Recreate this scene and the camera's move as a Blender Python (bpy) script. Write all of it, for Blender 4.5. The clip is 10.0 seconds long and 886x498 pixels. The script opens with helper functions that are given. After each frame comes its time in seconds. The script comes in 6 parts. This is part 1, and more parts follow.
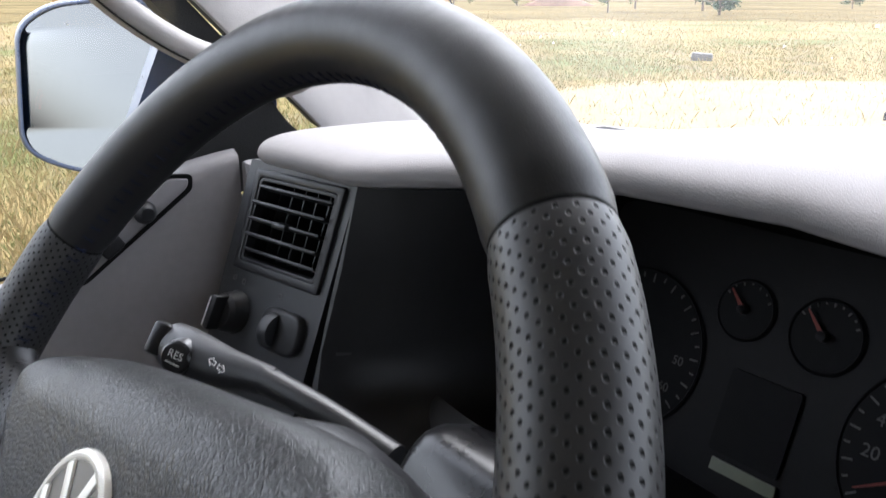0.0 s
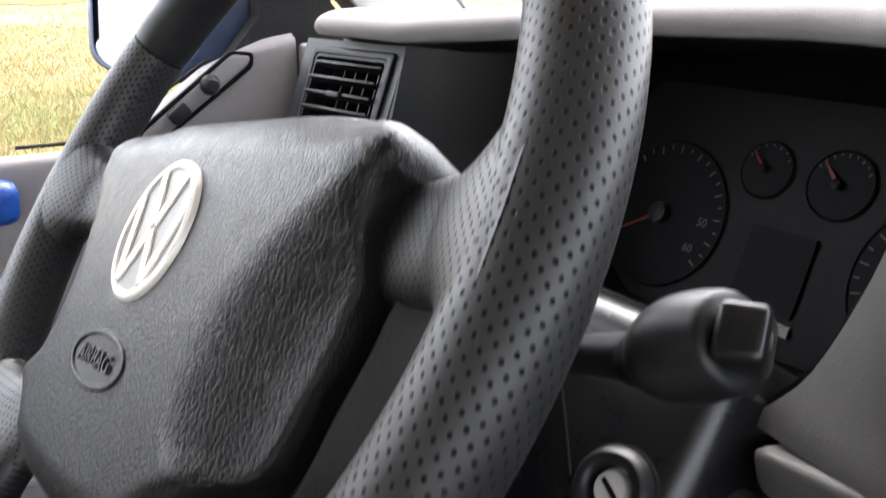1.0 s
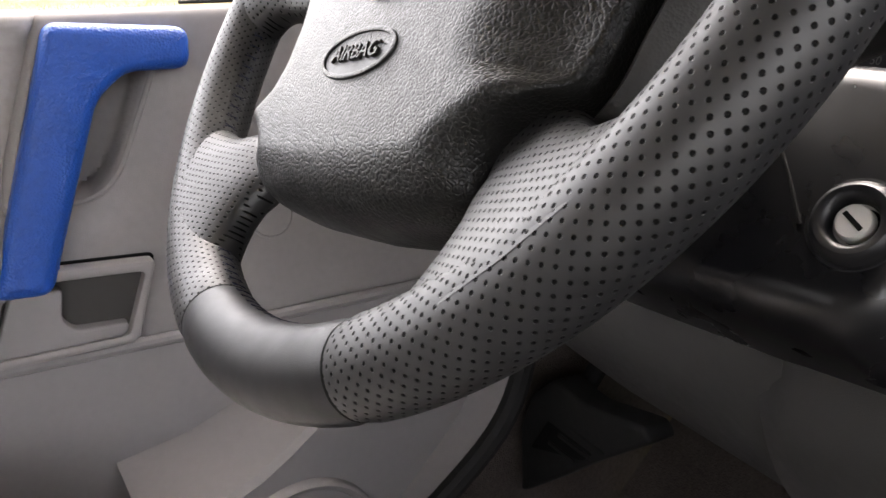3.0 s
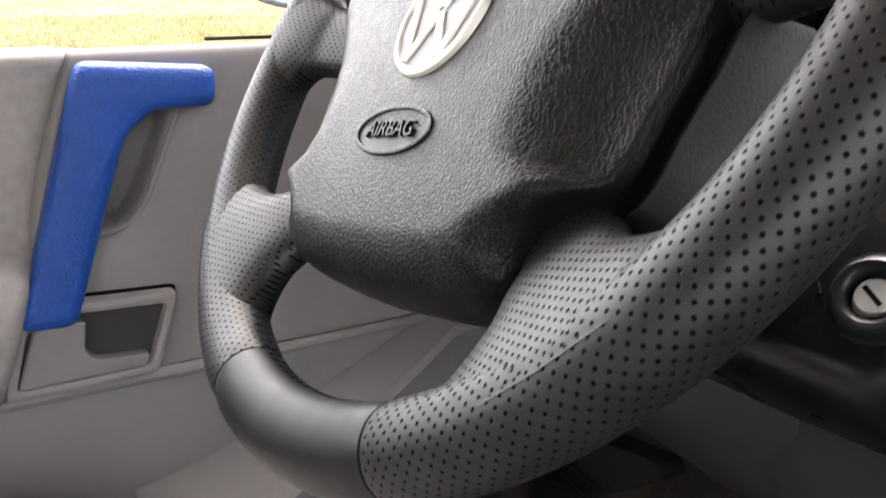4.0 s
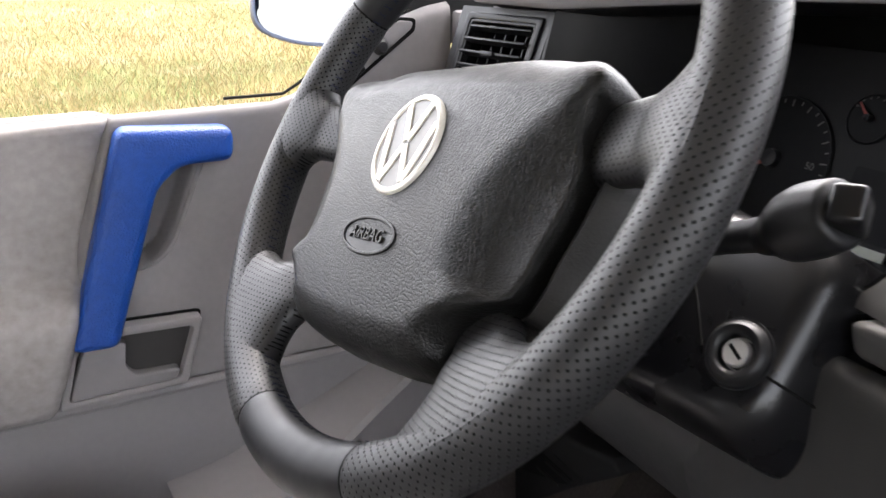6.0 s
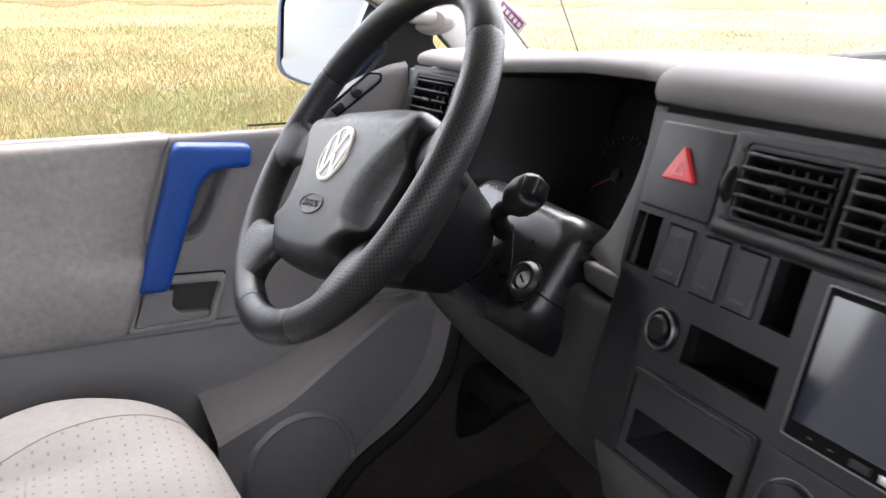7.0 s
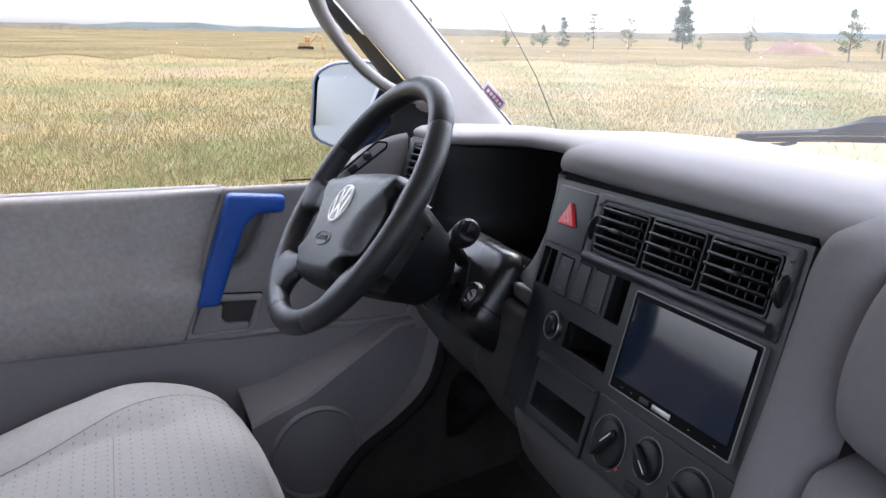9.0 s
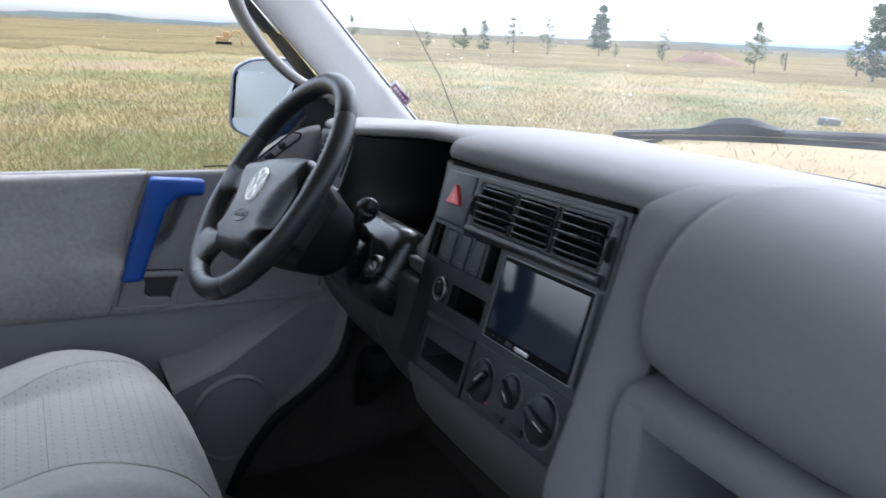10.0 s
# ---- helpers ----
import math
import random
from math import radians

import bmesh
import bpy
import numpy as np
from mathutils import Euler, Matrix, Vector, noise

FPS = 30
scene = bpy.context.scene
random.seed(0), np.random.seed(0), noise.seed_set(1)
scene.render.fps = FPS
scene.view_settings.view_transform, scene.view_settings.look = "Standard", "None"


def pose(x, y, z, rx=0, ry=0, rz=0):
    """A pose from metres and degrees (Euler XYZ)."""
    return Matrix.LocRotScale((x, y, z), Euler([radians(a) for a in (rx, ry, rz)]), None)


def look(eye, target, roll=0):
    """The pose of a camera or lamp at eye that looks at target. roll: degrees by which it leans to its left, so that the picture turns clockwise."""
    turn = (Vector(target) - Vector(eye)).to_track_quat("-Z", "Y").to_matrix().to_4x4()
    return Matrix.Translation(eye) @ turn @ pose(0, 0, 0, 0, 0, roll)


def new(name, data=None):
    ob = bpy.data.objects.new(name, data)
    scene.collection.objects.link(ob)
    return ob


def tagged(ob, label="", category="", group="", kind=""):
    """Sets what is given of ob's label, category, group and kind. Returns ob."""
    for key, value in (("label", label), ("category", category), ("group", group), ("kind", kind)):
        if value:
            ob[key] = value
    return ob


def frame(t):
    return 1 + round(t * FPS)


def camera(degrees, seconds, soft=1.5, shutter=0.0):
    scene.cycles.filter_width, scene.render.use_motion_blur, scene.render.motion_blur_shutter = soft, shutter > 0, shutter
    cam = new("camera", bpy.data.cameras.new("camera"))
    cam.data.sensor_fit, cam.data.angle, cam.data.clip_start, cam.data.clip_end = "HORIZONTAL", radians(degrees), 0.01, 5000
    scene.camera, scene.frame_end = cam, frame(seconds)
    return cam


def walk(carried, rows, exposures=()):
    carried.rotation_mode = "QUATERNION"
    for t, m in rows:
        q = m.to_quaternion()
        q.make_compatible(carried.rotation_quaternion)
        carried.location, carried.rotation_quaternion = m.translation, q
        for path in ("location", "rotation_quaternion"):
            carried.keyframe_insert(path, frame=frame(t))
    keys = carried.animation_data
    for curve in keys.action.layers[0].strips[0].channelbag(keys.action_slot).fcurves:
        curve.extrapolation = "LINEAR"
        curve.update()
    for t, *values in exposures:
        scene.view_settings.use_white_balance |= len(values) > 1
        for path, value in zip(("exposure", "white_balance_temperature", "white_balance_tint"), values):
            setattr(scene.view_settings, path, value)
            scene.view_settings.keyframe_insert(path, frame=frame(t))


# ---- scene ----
cam = camera(55.67, 10.0, shutter=0.4)
PATH = [
    (0.0, pose(0.2535, -0.0352, 1.3663, 72.99, 0.03, 53.76)),
    (0.5, pose(0.2851, -0.0524, 1.3365, 72.78, 0.54, 54.86)),
    (1.0, pose(0.3129, -0.0756, 1.2922, 72.10, -0.40, 56.83)),
    (1.5, pose(0.3255, -0.0944, 1.2511, 72.28, -0.41, 57.74)),
    (2.0, pose(0.3263, -0.1222, 1.2186, 72.38, 0.23, 58.32)),
    (2.5, pose(0.3149, -0.1449, 1.1882, 71.68, 0.54, 60.02)),
    (3.8, pose(0.2976, -0.1592, 1.2051, 71.23, 0.41, 61.68)),
    (4.0, pose(0.2995, -0.1612, 1.2162, 71.66, -0.14, 61.83)),
    (4.5, pose(0.3032, -0.1575, 1.2308, 71.80, -0.44, 61.61)),
    (5.0, pose(0.3091, -0.1547, 1.2376, 72.03, -1.03, 61.61)),
    (5.2, pose(0.3218, -0.1552, 1.2348, 72.94, -0.83, 62.23)),
    (6.3, pose(0.4708, -0.1863, 1.3130, 69.29, 0.22, 63.18)),
    (6.5, pose(0.5505, -0.1835, 1.3069, 71.54, -0.49, 65.26)),
    (7.0, pose(0.7505, -0.2265, 1.3583, 72.16, -0.57, 65.90)),
    (7.5, pose(0.9084, -0.2716, 1.4077, 73.45, 0.15, 65.98)),
    (8.0, pose(1.0186, -0.2780, 1.4122, 73.76, 0.20, 67.43)),
    (8.5, pose(1.0753, -0.2878, 1.4153, 74.49, -0.44, 68.51)),
    (9.0, pose(1.0760, -0.2761, 1.4240, 75.57, -0.97, 68.74)),
    (9.5, pose(1.1168, -0.2855, 1.4303, 76.39, -1.22, 66.75)),
    (10.0, pose(1.2369, -0.3145, 1.4298, 75.77, -2.73, 63.56)),
]

EXPOSURES = [(0.0, 2.95, 6100, 11), (1.0, 3.8, 6500, 12), (1.5, 4.05, 6700, 13), (2.5, 4.05, 7050, 15), (4.0, 3.9, 7000, 14), (5.2, 3.88, 6900, 14), (6.5, 3.78, 6600, 13), (7.0, 3.45, 6500, 13), (7.5, 3.0, 5900, 13), (8.0, 3.0, 5600, 15), (8.5, 3.0, 5650, 15), (9.2, 2.75, 5900, 14), (10.0, 2.62, 5600, 9)]
walk(cam, PATH, EXPOSURES)

# ---- sky and sun: bright overcast ----
world = bpy.data.worlds.new("overcast_sky")
scene.world = world
world.use_nodes = True
wn = world.node_tree.nodes
sky = wn.new("ShaderNodeTexSky")
sky.sky_type = 'NISHITA'
sky.sun_disc = False
sky.sun_elevation, sky.sun_rotation = radians(65), radians(-50)
sky.dust_density, sky.air_density, sky.ozone_density = 4.0, 1.0, 0.6
wn["Background"].inputs["Strength"].default_value = 0.15
veil = wn.new("ShaderNodeHueSaturation")   # cloud cover takes most of the blue out
veil.inputs["Saturation"].default_value = 0.3
world.node_tree.links.new(sky.outputs[0], veil.inputs["Color"])
world.node_tree.links.new(veil.outputs[0], wn["Background"].inputs["Color"])
sun = new("sun", bpy.data.lights.new("sun", 'SUN'))
sun.data.energy, sun.data.angle, sun.data.color = 0.22, radians(60), (1.0, 0.97, 0.93)
sun.matrix_world = look((-4.4, 3.7, 8.2), (0, 0, 0.2))

# ---- materials ----
def mat(name, color, rough=0.6, metal=0.0, grain=0.0, gsize=900.0, vary=0.12, vsize=6.0, spec=0.5, blotch=None):
    """A procedural surface: base colour with a fine and a broad variation, a grain relief and uneven gloss."""
    m = bpy.data.materials.new(name)
    m.use_nodes = True
    n, l = m.node_tree.nodes, m.node_tree.links
    b = n["Principled BSDF"]
    b.inputs["Metallic"].default_value = metal
    b.inputs["Specular IOR Level"].default_value = spec
    tc = n.new("ShaderNodeTexCoord")
    broad = n.new("ShaderNodeTexNoise")
    broad.inputs["Scale"].default_value, broad.inputs["Detail"].default_value = vsize, 6
    fine = n.new("ShaderNodeTexNoise")
    fine.inputs["Scale"].default_value, fine.inputs["Detail"].default_value = vsize * 22, 4
    l.new(tc.outputs["Object"], broad.inputs["Vector"])
    l.new(tc.outputs["Object"], fine.inputs["Vector"])
    add = n.new("ShaderNodeMath")
    add.operation = 'ADD'
    l.new(broad.outputs["Fac"], add.inputs[0])
    l.new(fine.outputs["Fac"], add.inputs[1])
    ramp = n.new("ShaderNodeMapRange")
    ramp.inputs["From Min"].default_value, ramp.inputs["From Max"].default_value = 0.6, 1.4
    l.new(add.outputs[0], ramp.inputs["Value"])
    mix = n.new("ShaderNodeMix")
    mix.data_type = 'RGBA'
    c2 = blotch or tuple(min(1.0, c * (1 + vary)) for c in color)
    mix.inputs["A"].default_value = (*[c * (1 - vary) for c in color], 1)
    mix.inputs["B"].default_value = (*c2, 1)
    l.new(ramp.outputs[0], mix.inputs["Factor"])
    l.new(mix.outputs["Result"], b.inputs["Base Color"])
    rr = n.new("ShaderNodeMapRange")
    rr.inputs["To Min"].default_value, rr.inputs["To Max"].default_value = max(0.03, rough - min(0.08, rough * 0.3)), min(1, rough + min(0.08, rough * 0.3))
    l.new(ramp.outputs[0], rr.inputs["Value"])
    l.new(rr.outputs[0], b.inputs["Roughness"])
    if grain:
        v = n.new("ShaderNodeTexVoronoi")
        v.inputs["Scale"].default_value = gsize
        l.new(tc.outputs["Object"], v.inputs["Vector"])
        bump = n.new("ShaderNodeBump")
        bump.inputs["Strength"].default_value, bump.inputs["Distance"].default_value = grain, 0.6 / gsize
        l.new(v.outputs["Distance"], bump.inputs["Height"])
        l.new(bump.outputs[0], b.inputs["Normal"])
    return m


def glass(name, tint=(1, 1, 1), film=0.0):
    """Clear pane: see-through, with a mirror gloss that grows at a slant."""
    m = bpy.data.materials.new(name)
    m.use_nodes = True
    n, l = m.node_tree.nodes, m.node_tree.links
    n.remove(n["Principled BSDF"])
    t, g, x, f, p, s = (n.new("ShaderNode" + k) for k in ("BsdfTransparent", "BsdfGlossy", "MixShader", "LayerWeight", "Math", "Math"))
    t.inputs["Color"].default_value = (*tint, 1)
    g.inputs["Roughness"].default_value = 0.02
    f.inputs["Blend"].default_value = 0.5
    p.operation, s.operation = 'POWER', 'MULTIPLY_ADD'
    p.inputs[1].default_value, s.inputs[1].default_value, s.inputs[2].default_value = 5.0, 0.5, 0.02
    l.new(f.outputs["Facing"], p.inputs[0])
    l.new(p.outputs[0], s.inputs[0])
    l.new(s.outputs[0], x.inputs[0])
    l.new(t.outputs[0], x.inputs[1])
    l.new(g.outputs[0], x.inputs[2])
    out = x.outputs[0]
    if film:                                # dried rain and dust that scatter the daylight
        d, y, nz, mr, co = (n.new("ShaderNode" + k) for k in ("BsdfTranslucent", "MixShader", "TexNoise", "MapRange", "TexCoord"))
        nz.inputs["Scale"].default_value, nz.inputs["Detail"].default_value = 9, 6
        mr.inputs["From Min"].default_value, mr.inputs["From Max"].default_value = 0.3, 0.7
        mr.inputs["To Min"].default_value, mr.inputs["To Max"].default_value = film * 0.6, film * 1.4
        d.inputs["Color"].default_value = (0.8, 0.8, 0.8, 1)
        l.new(co.outputs["Object"], nz.inputs["Vector"])
        l.new(nz.outputs["Fac"], mr.inputs["Value"])
        l.new(mr.outputs[0], y.inputs[0])
        l.new(out, y.inputs[1])
        l.new(d.outputs[0], y.inputs[2])
        out = y.outputs[0]
    l.new(out, n["Material Output"].inputs["Surface"])
    return m


from mathutils.geometry import tessellate_polygon


# ---- mesh helpers ----
def part(name, bm, material, parent=None, label="", smooth=True, angle=35):
    """Link a bmesh as one mesh object, under parent when given."""
    me = bpy.data.meshes.new(name)
    bmesh.ops.recalc_face_normals(bm, faces=bm.faces)
    bm.to_mesh(me)
    bm.free()
    me.materials.append(material)
    if smooth:
        me.shade_smooth()
        me.set_sharp_from_angle(angle=radians(angle))
    ob = new(name, me)
    if parent:
        ob.parent = parent
    if label:
        ob["label"] = label
    return ob


def thing(name, label, category, at=(0, 0, 0), group="", kind=""):
    e = new(name)
    e.empty_display_size = 0.02
    e.location = at
    return tagged(e, label, category, group, kind)


def move(bm, m):
    bmesh.ops.transform(bm, matrix=m, verts=bm.verts)
    return bm


def block(x0, x1, y0, y1, z0, z1, bev=0.0, seg=2):
    bm = bmesh.new()
    bmesh.ops.create_cube(bm, size=1)
    move(bm, Matrix.Translation(((x0 + x1) / 2, (y0 + y1) / 2, (z0 + z1) / 2)) @ Matrix.Diagonal((x1 - x0, y1 - y0, z1 - z0, 1)))
    if bev:
        bmesh.ops.bevel(bm, geom=bm.edges[:], offset=bev, segments=seg, profile=0.5, affect='EDGES')
    return bm


def slab(points, depth, bev=0.0, seg=2, corner=0.0, cseg=4):
    """A plate: outline points (x, y) filled at z = 0 .. -depth, its corners rounded and its front edge rolled over by bev."""
    if corner:
        points = rounded(points, corner, cseg)
    p = [Vector(q) for q in points]
    k = len(p)
    area = sum(p[i].x * p[(i + 1) % k].y - p[(i + 1) % k].x * p[i].y for i in range(k))
    nor = []
    for i in range(k):
        d = (p[(i + 1) % k] - p[i]).normalized() + (p[i] - p[i - 1]).normalized()
        d = d.normalized() if d.length > 1e-6 else Vector((1, 0))
        nor.append(Vector((-d.y, d.x)) * (1 if area > 0 else -1))
    rows = []
    if bev:
        for j in range(seg + 2):
            a = j / (seg + 1) * math.pi / 2
            rows.append([(q.x + m.x * bev * (1 - math.sin(a)), q.y + m.y * bev * (1 - math.sin(a)), -bev * (1 - math.cos(a))) for q, m in zip(p, nor)])
    else:
        rows.append([(q.x, q.y, 0) for q in p])
    rows.append([(q.x, q.y, -depth) for q in p])
    return loft(rows, True, True)


def rounded(points, r, seg=4):
    """Outline with its corners rounded by r."""
    out, k = [], len(points)
    for i in range(k):
        p, a, b = Vector(points[i]), Vector(points[i - 1]), Vector(points[(i + 1) % k])
        u, v = (a - p), (b - p)
        rr = min(r, u.length * 0.45, v.length * 0.45)
        u, v = p + u.normalized() * rr, p + v.normalized() * rr
        for j in range(seg + 1):
            t = j / seg
            out.append(tuple((1 - t) ** 2 * u + 2 * t * (1 - t) * p + t * t * v))
    return out


def ring(outer, inner, depth, bev=0.0):
    """A frame between two outlines with the same number of points."""
    bm = bmesh.new()
    k = len(outer)
    rows = [[bm.verts.new((x, y, z)) for x, y in o] for o, z in ((outer, -depth), (outer, 0), (inner, 0), (inner, -depth))]
    for r in range(4):
        for i in range(k):
            j = (i + 1) % k
            bm.faces.new((rows[r][i], rows[r][j], rows[(r + 1) % 4][j], rows[(r + 1) % 4][i]))
    if bev:
        ed = [e for e in bm.edges if abs(e.verts[0].co.z) < 1e-7 and abs(e.verts[1].co.z) < 1e-7 and len({v in rows[1] for v in e.verts}) == 1]
        bmesh.ops.bevel(bm, geom=ed, offset=bev, segments=2, profile=0.5, affect='EDGES')
    return bm


def rect(x0, y0, x1, y1):
    return [(x0, y0), (x1, y0), (x1, y1), (x0, y1)]


def loft(sections, closed=False, caps=False, thick=0.0):
    """Skin rows of points; closed joins the ends of each row."""
    bm = bmesh.new()
    rows = [[bm.verts.new(p) for p in s] for s in sections]
    k = len(rows[0])
    for a, b in zip(rows, rows[1:]):
        for i in range(k if closed else k - 1):
            j = (i + 1) % k
            bm.faces.new((a[i], a[j], b[j], b[i]))
    if caps:
        for row in (rows[0], rows[-1]):
            if k <= 4:
                bm.faces.new(row)
                continue
            for tri in tessellate_polygon([[v.co for v in row]]):
                if len(set(tri)) == 3:
                    bm.faces.new([row[i] for i in tri])
    if thick:
        bmesh.ops.recalc_face_normals(bm, faces=bm.faces)
        bmesh.ops.solidify(bm, geom=bm.faces[:], thickness=thick)
    return bm


def spline(points, n):
    """n points on a smooth curve through the given ones (any dimension)."""
    p = np.array(points, float)
    k = len(p)
    q = np.vstack([2 * p[0] - p[1], p, 2 * p[-1] - p[-2]])
    out = []
    for t in np.linspace(0, k - 1 - 1e-9, n):
        i = int(t)
        f = t - i
        a, b, c, d = q[i], q[i + 1], q[i + 2], q[i + 3]
        out.append(tuple(0.5 * (2 * b + (c - a) * f + (2 * a - 5 * b + 4 * c - d) * f * f + (3 * b - a - 3 * c + d) * f ** 3)))
    return out


def tube(path, radius, sides=10, closed=False, caps=True, flat=1.0, up=(0, 0, 1)):
    """A tube along path; radius may be a list; flat squeezes it along its second axis."""
    pts = [Vector(p) for p in path]
    n = len(pts)
    rows = []
    for i, p in enumerate(pts):
        a, b = pts[(i - 1) % n if closed else max(i - 1, 0)], pts[(i + 1) % n if closed else min(i + 1, n - 1)]
        t = (b - a).normalized()
        s = t.cross(Vector(up))
        s = s.normalized() if s.length > 1e-4 else t.orthogonal().normalized()
        w = s.cross(t)
        r = radius[i] if isinstance(radius, (list, tuple)) else radius
        rows.append([p + r * (math.cos(q) * s + flat * math.sin(q) * w) for q in [2 * math.pi * j / sides for j in range(sides)]])
    if closed:
        rows.append(rows[0])
        bm = loft(rows[:-1], True)
        bm.verts.ensure_lookup_table()
        for i in range(sides):
            j = (i + 1) % sides
            o = (n - 1) * sides
            bm.faces.new((bm.verts[o + i], bm.verts[o + j], bm.verts[j], bm.verts[i]))
        return bm
    return loft(rows, True, caps)


def lathe(profile, seg=40):
    """Turn (radius, z) points round the z axis."""
    rows = [[(r * math.cos(2 * math.pi * i / seg), r * math.sin(2 * math.pi * i / seg), z) for i in range(seg)] for r, z in profile]
    bm = loft(rows, True)
    bmesh.ops.remove_doubles(bm, verts=bm.verts, dist=1e-7)
    return bm


def basis(o, u, v):
    """A pose with x along u, y along v (made square), z out of the face."""
    u = Vector(u).normalized()
    n = u.cross(Vector(v)).normalized()
    v = n.cross(u)
    return Matrix(((u.x, v.x, n.x, o[0]), (u.y, v.y, n.y, o[1]), (u.z, v.z, n.z, o[2]), (0, 0, 0, 1)))


def merge(*bms):
    """Join bmeshes into the first."""
    out = bms[0]
    for b in bms[1:]:
        me = bpy.data.meshes.new("tmp")
        b.to_mesh(me)
        b.free()
        out.from_mesh(me)
        bpy.data.meshes.remove(me)
    return out


def letters(body, size, material, parent, m, name="lettering", depth=0.0004):
    """Raised lettering in the built-in font."""
    cu = bpy.data.curves.new(name, 'FONT')
    cu.body, cu.size, cu.extrude, cu.align_x, cu.align_y = body, size, depth, 'CENTER', 'CENTER'
    tmp = bpy.data.objects.new(name, cu)
    me = bpy.data.meshes.new_from_object(tmp)
    bpy.data.objects.remove(tmp)
    me.materials.append(material)
    ob = new(name, me)
    ob.matrix_local = m
    ob.parent = parent
    return ob

# ---- surfaces ----
GREY = mat("grey_soft_plastic", (0.190, 0.183, 0.186), 0.8, grain=0.3, gsize=1100, vary=0.06, spec=0.03)
GREYLOW = mat("grey_hard_plastic", (0.175, 0.167, 0.168), 0.65, grain=0.25, gsize=1400, vary=0.06, spec=0.25)
CHAR = mat("charcoal_plastic", (0.019, 0.020, 0.022), 0.42, spec=0.40, grain=0.2, gsize=1500, vary=0.12)
BLACK = mat("black_plastic", (0.010, 0.010, 0.011), 0.40, spec=0.27, grain=0.15, gsize=1500, vary=0.2)
GLOSS = mat("gloss_black_plastic", (0.006, 0.006, 0.0068), 0.30, spec=0.38, vary=0.05, vsize=1.2)
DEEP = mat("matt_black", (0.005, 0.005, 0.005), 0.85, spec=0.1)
LEATHER = mat("smooth_black_leather", (0.012, 0.012, 0.013), 0.42, grain=0.12, gsize=1800, vary=0.15, spec=0.25)
FABRIC = mat("grey_door_cloth", (0.285, 0.265, 0.258), 0.95, grain=0.6, gsize=1600, vary=0.22, vsize=5, spec=0.15)
VELOUR = mat("grey_seat_velour", (0.335, 0.322, 0.313), 0.95, grain=0.6, gsize=1400, vary=0.1, spec=0.15)
BLUE = mat("blue_painted_leather", (0.006, 0.052, 0.26), 0.42, spec=0.35, grain=0.45, gsize=520, vary=0.2)
BODYBLUE = mat("blue_car_paint", (0.008, 0.024, 0.07), 0.3, vary=0.1)
STEEL = mat("brushed_steel", (0.55, 0.54, 0.53), 0.35, metal=1.0, vary=0.1)
RED = mat("red_hazard_plastic", (0.62, 0.035, 0.04), 0.4, vary=0.1)
WHITE = mat("white_print", (0.75, 0.75, 0.73), 0.6)
CARPET = mat("dark_brown_carpet", (0.066, 0.056, 0.051), 0.98, grain=1.0, gsize=500, vary=0.35, vsize=10, spec=0.1)
RUBBER = mat("black_rubber", (0.010, 0.010, 0.010), 0.75, spec=0.2, grain=0.3, gsize=700)
HEAD = mat("pale_headliner", (0.50, 0.48, 0.46), 0.95, grain=0.5, gsize=900)
CLEAR = glass("window_glass")
DUSTY = glass("dusty_windscreen_glass", film=0.036)

# ---- cab shell: floor, roof, closing walls, windscreen ----
def screen_base(x):
    """How far forward the foot of the windscreen lies."""
    return 0.46 + 0.42 * (1 - min(1.0, abs((x - 0.40) / 0.88)) ** 2)


bm = loft([[(x, y, z) for y, z in ((-1.6, 0.50), (0.30, 0.50), (0.48, 0.53), (0.66, 0.72), (0.76, 1.0))] for x in np.linspace(-0.40, 1.32, 12)], thick=0.02)
tagged(part("floor", bm, CARPET), "dark brown carpeted cab floor with rising toe board", "floor", kind="structure")
XS = np.linspace(-0.48, 1.28, 24)
TOP = [(x, screen_base(x) - 0.93 * (1.68 - 1.235) - 0.01, 1.68) for x in XS]
# roof is out of view; its low header is added to limit windscreen light
tagged(part("ceiling", loft([[(x, -1.6, 1.76) for x in XS], [(x, -0.25, 1.76) for x in XS], [(x, y - 0.10, 1.735) for x, y, z in TOP], [(x, y - 0.03, 1.69) for x, y, z in TOP], [(x, y + 0.03, 1.665) for x, y, z in TOP], [(x, y - 0.06, 1.79) for x, y, z in TOP], [(x, -1.6, 1.80) for x in XS]]), HEAD), "unseen pale van headliner, its front header added to cut light", "ceiling", kind="structure")
# added back wall, out of view, kept pale so it bounces daylight forward
tagged(part("wall_back", block(-0.5, 1.36, -1.66, -1.6, 0.45, 1.79, 0.01), HEAD), "unseen pale partition added behind the seats to bounce light", "wall", kind="structure")
# unseen side walls and rails, added so daylight enters only between them
tagged(part("wall_right", block(1.30, 1.36, -1.6, 0.20, 0.45, 1.14, 0.01), GREYLOW), "unseen grey lower side wall, added to block low passenger-side light", "wall", kind="structure")
tagged(part("wall_right_header", block(1.30, 1.36, -1.6, 0.20, 1.68, 1.78, 0.01), GREYLOW), "unseen grey roof rail added over the passenger side opening", "wall", kind="structure")
tagged(part("wall_left", block(-0.50, -0.42, -1.6, -0.72, 0.45, 1.16, 0.01), GREYLOW), "unseen grey lower side wall added behind the driver door", "wall", kind="structure")
tagged(part("wall_left_header", block(-0.50, -0.44, -1.6, 0.02, 1.70, 1.78, 0.01), GREY), "unseen grey roof rail added over the driver door", "wall", kind="structure")
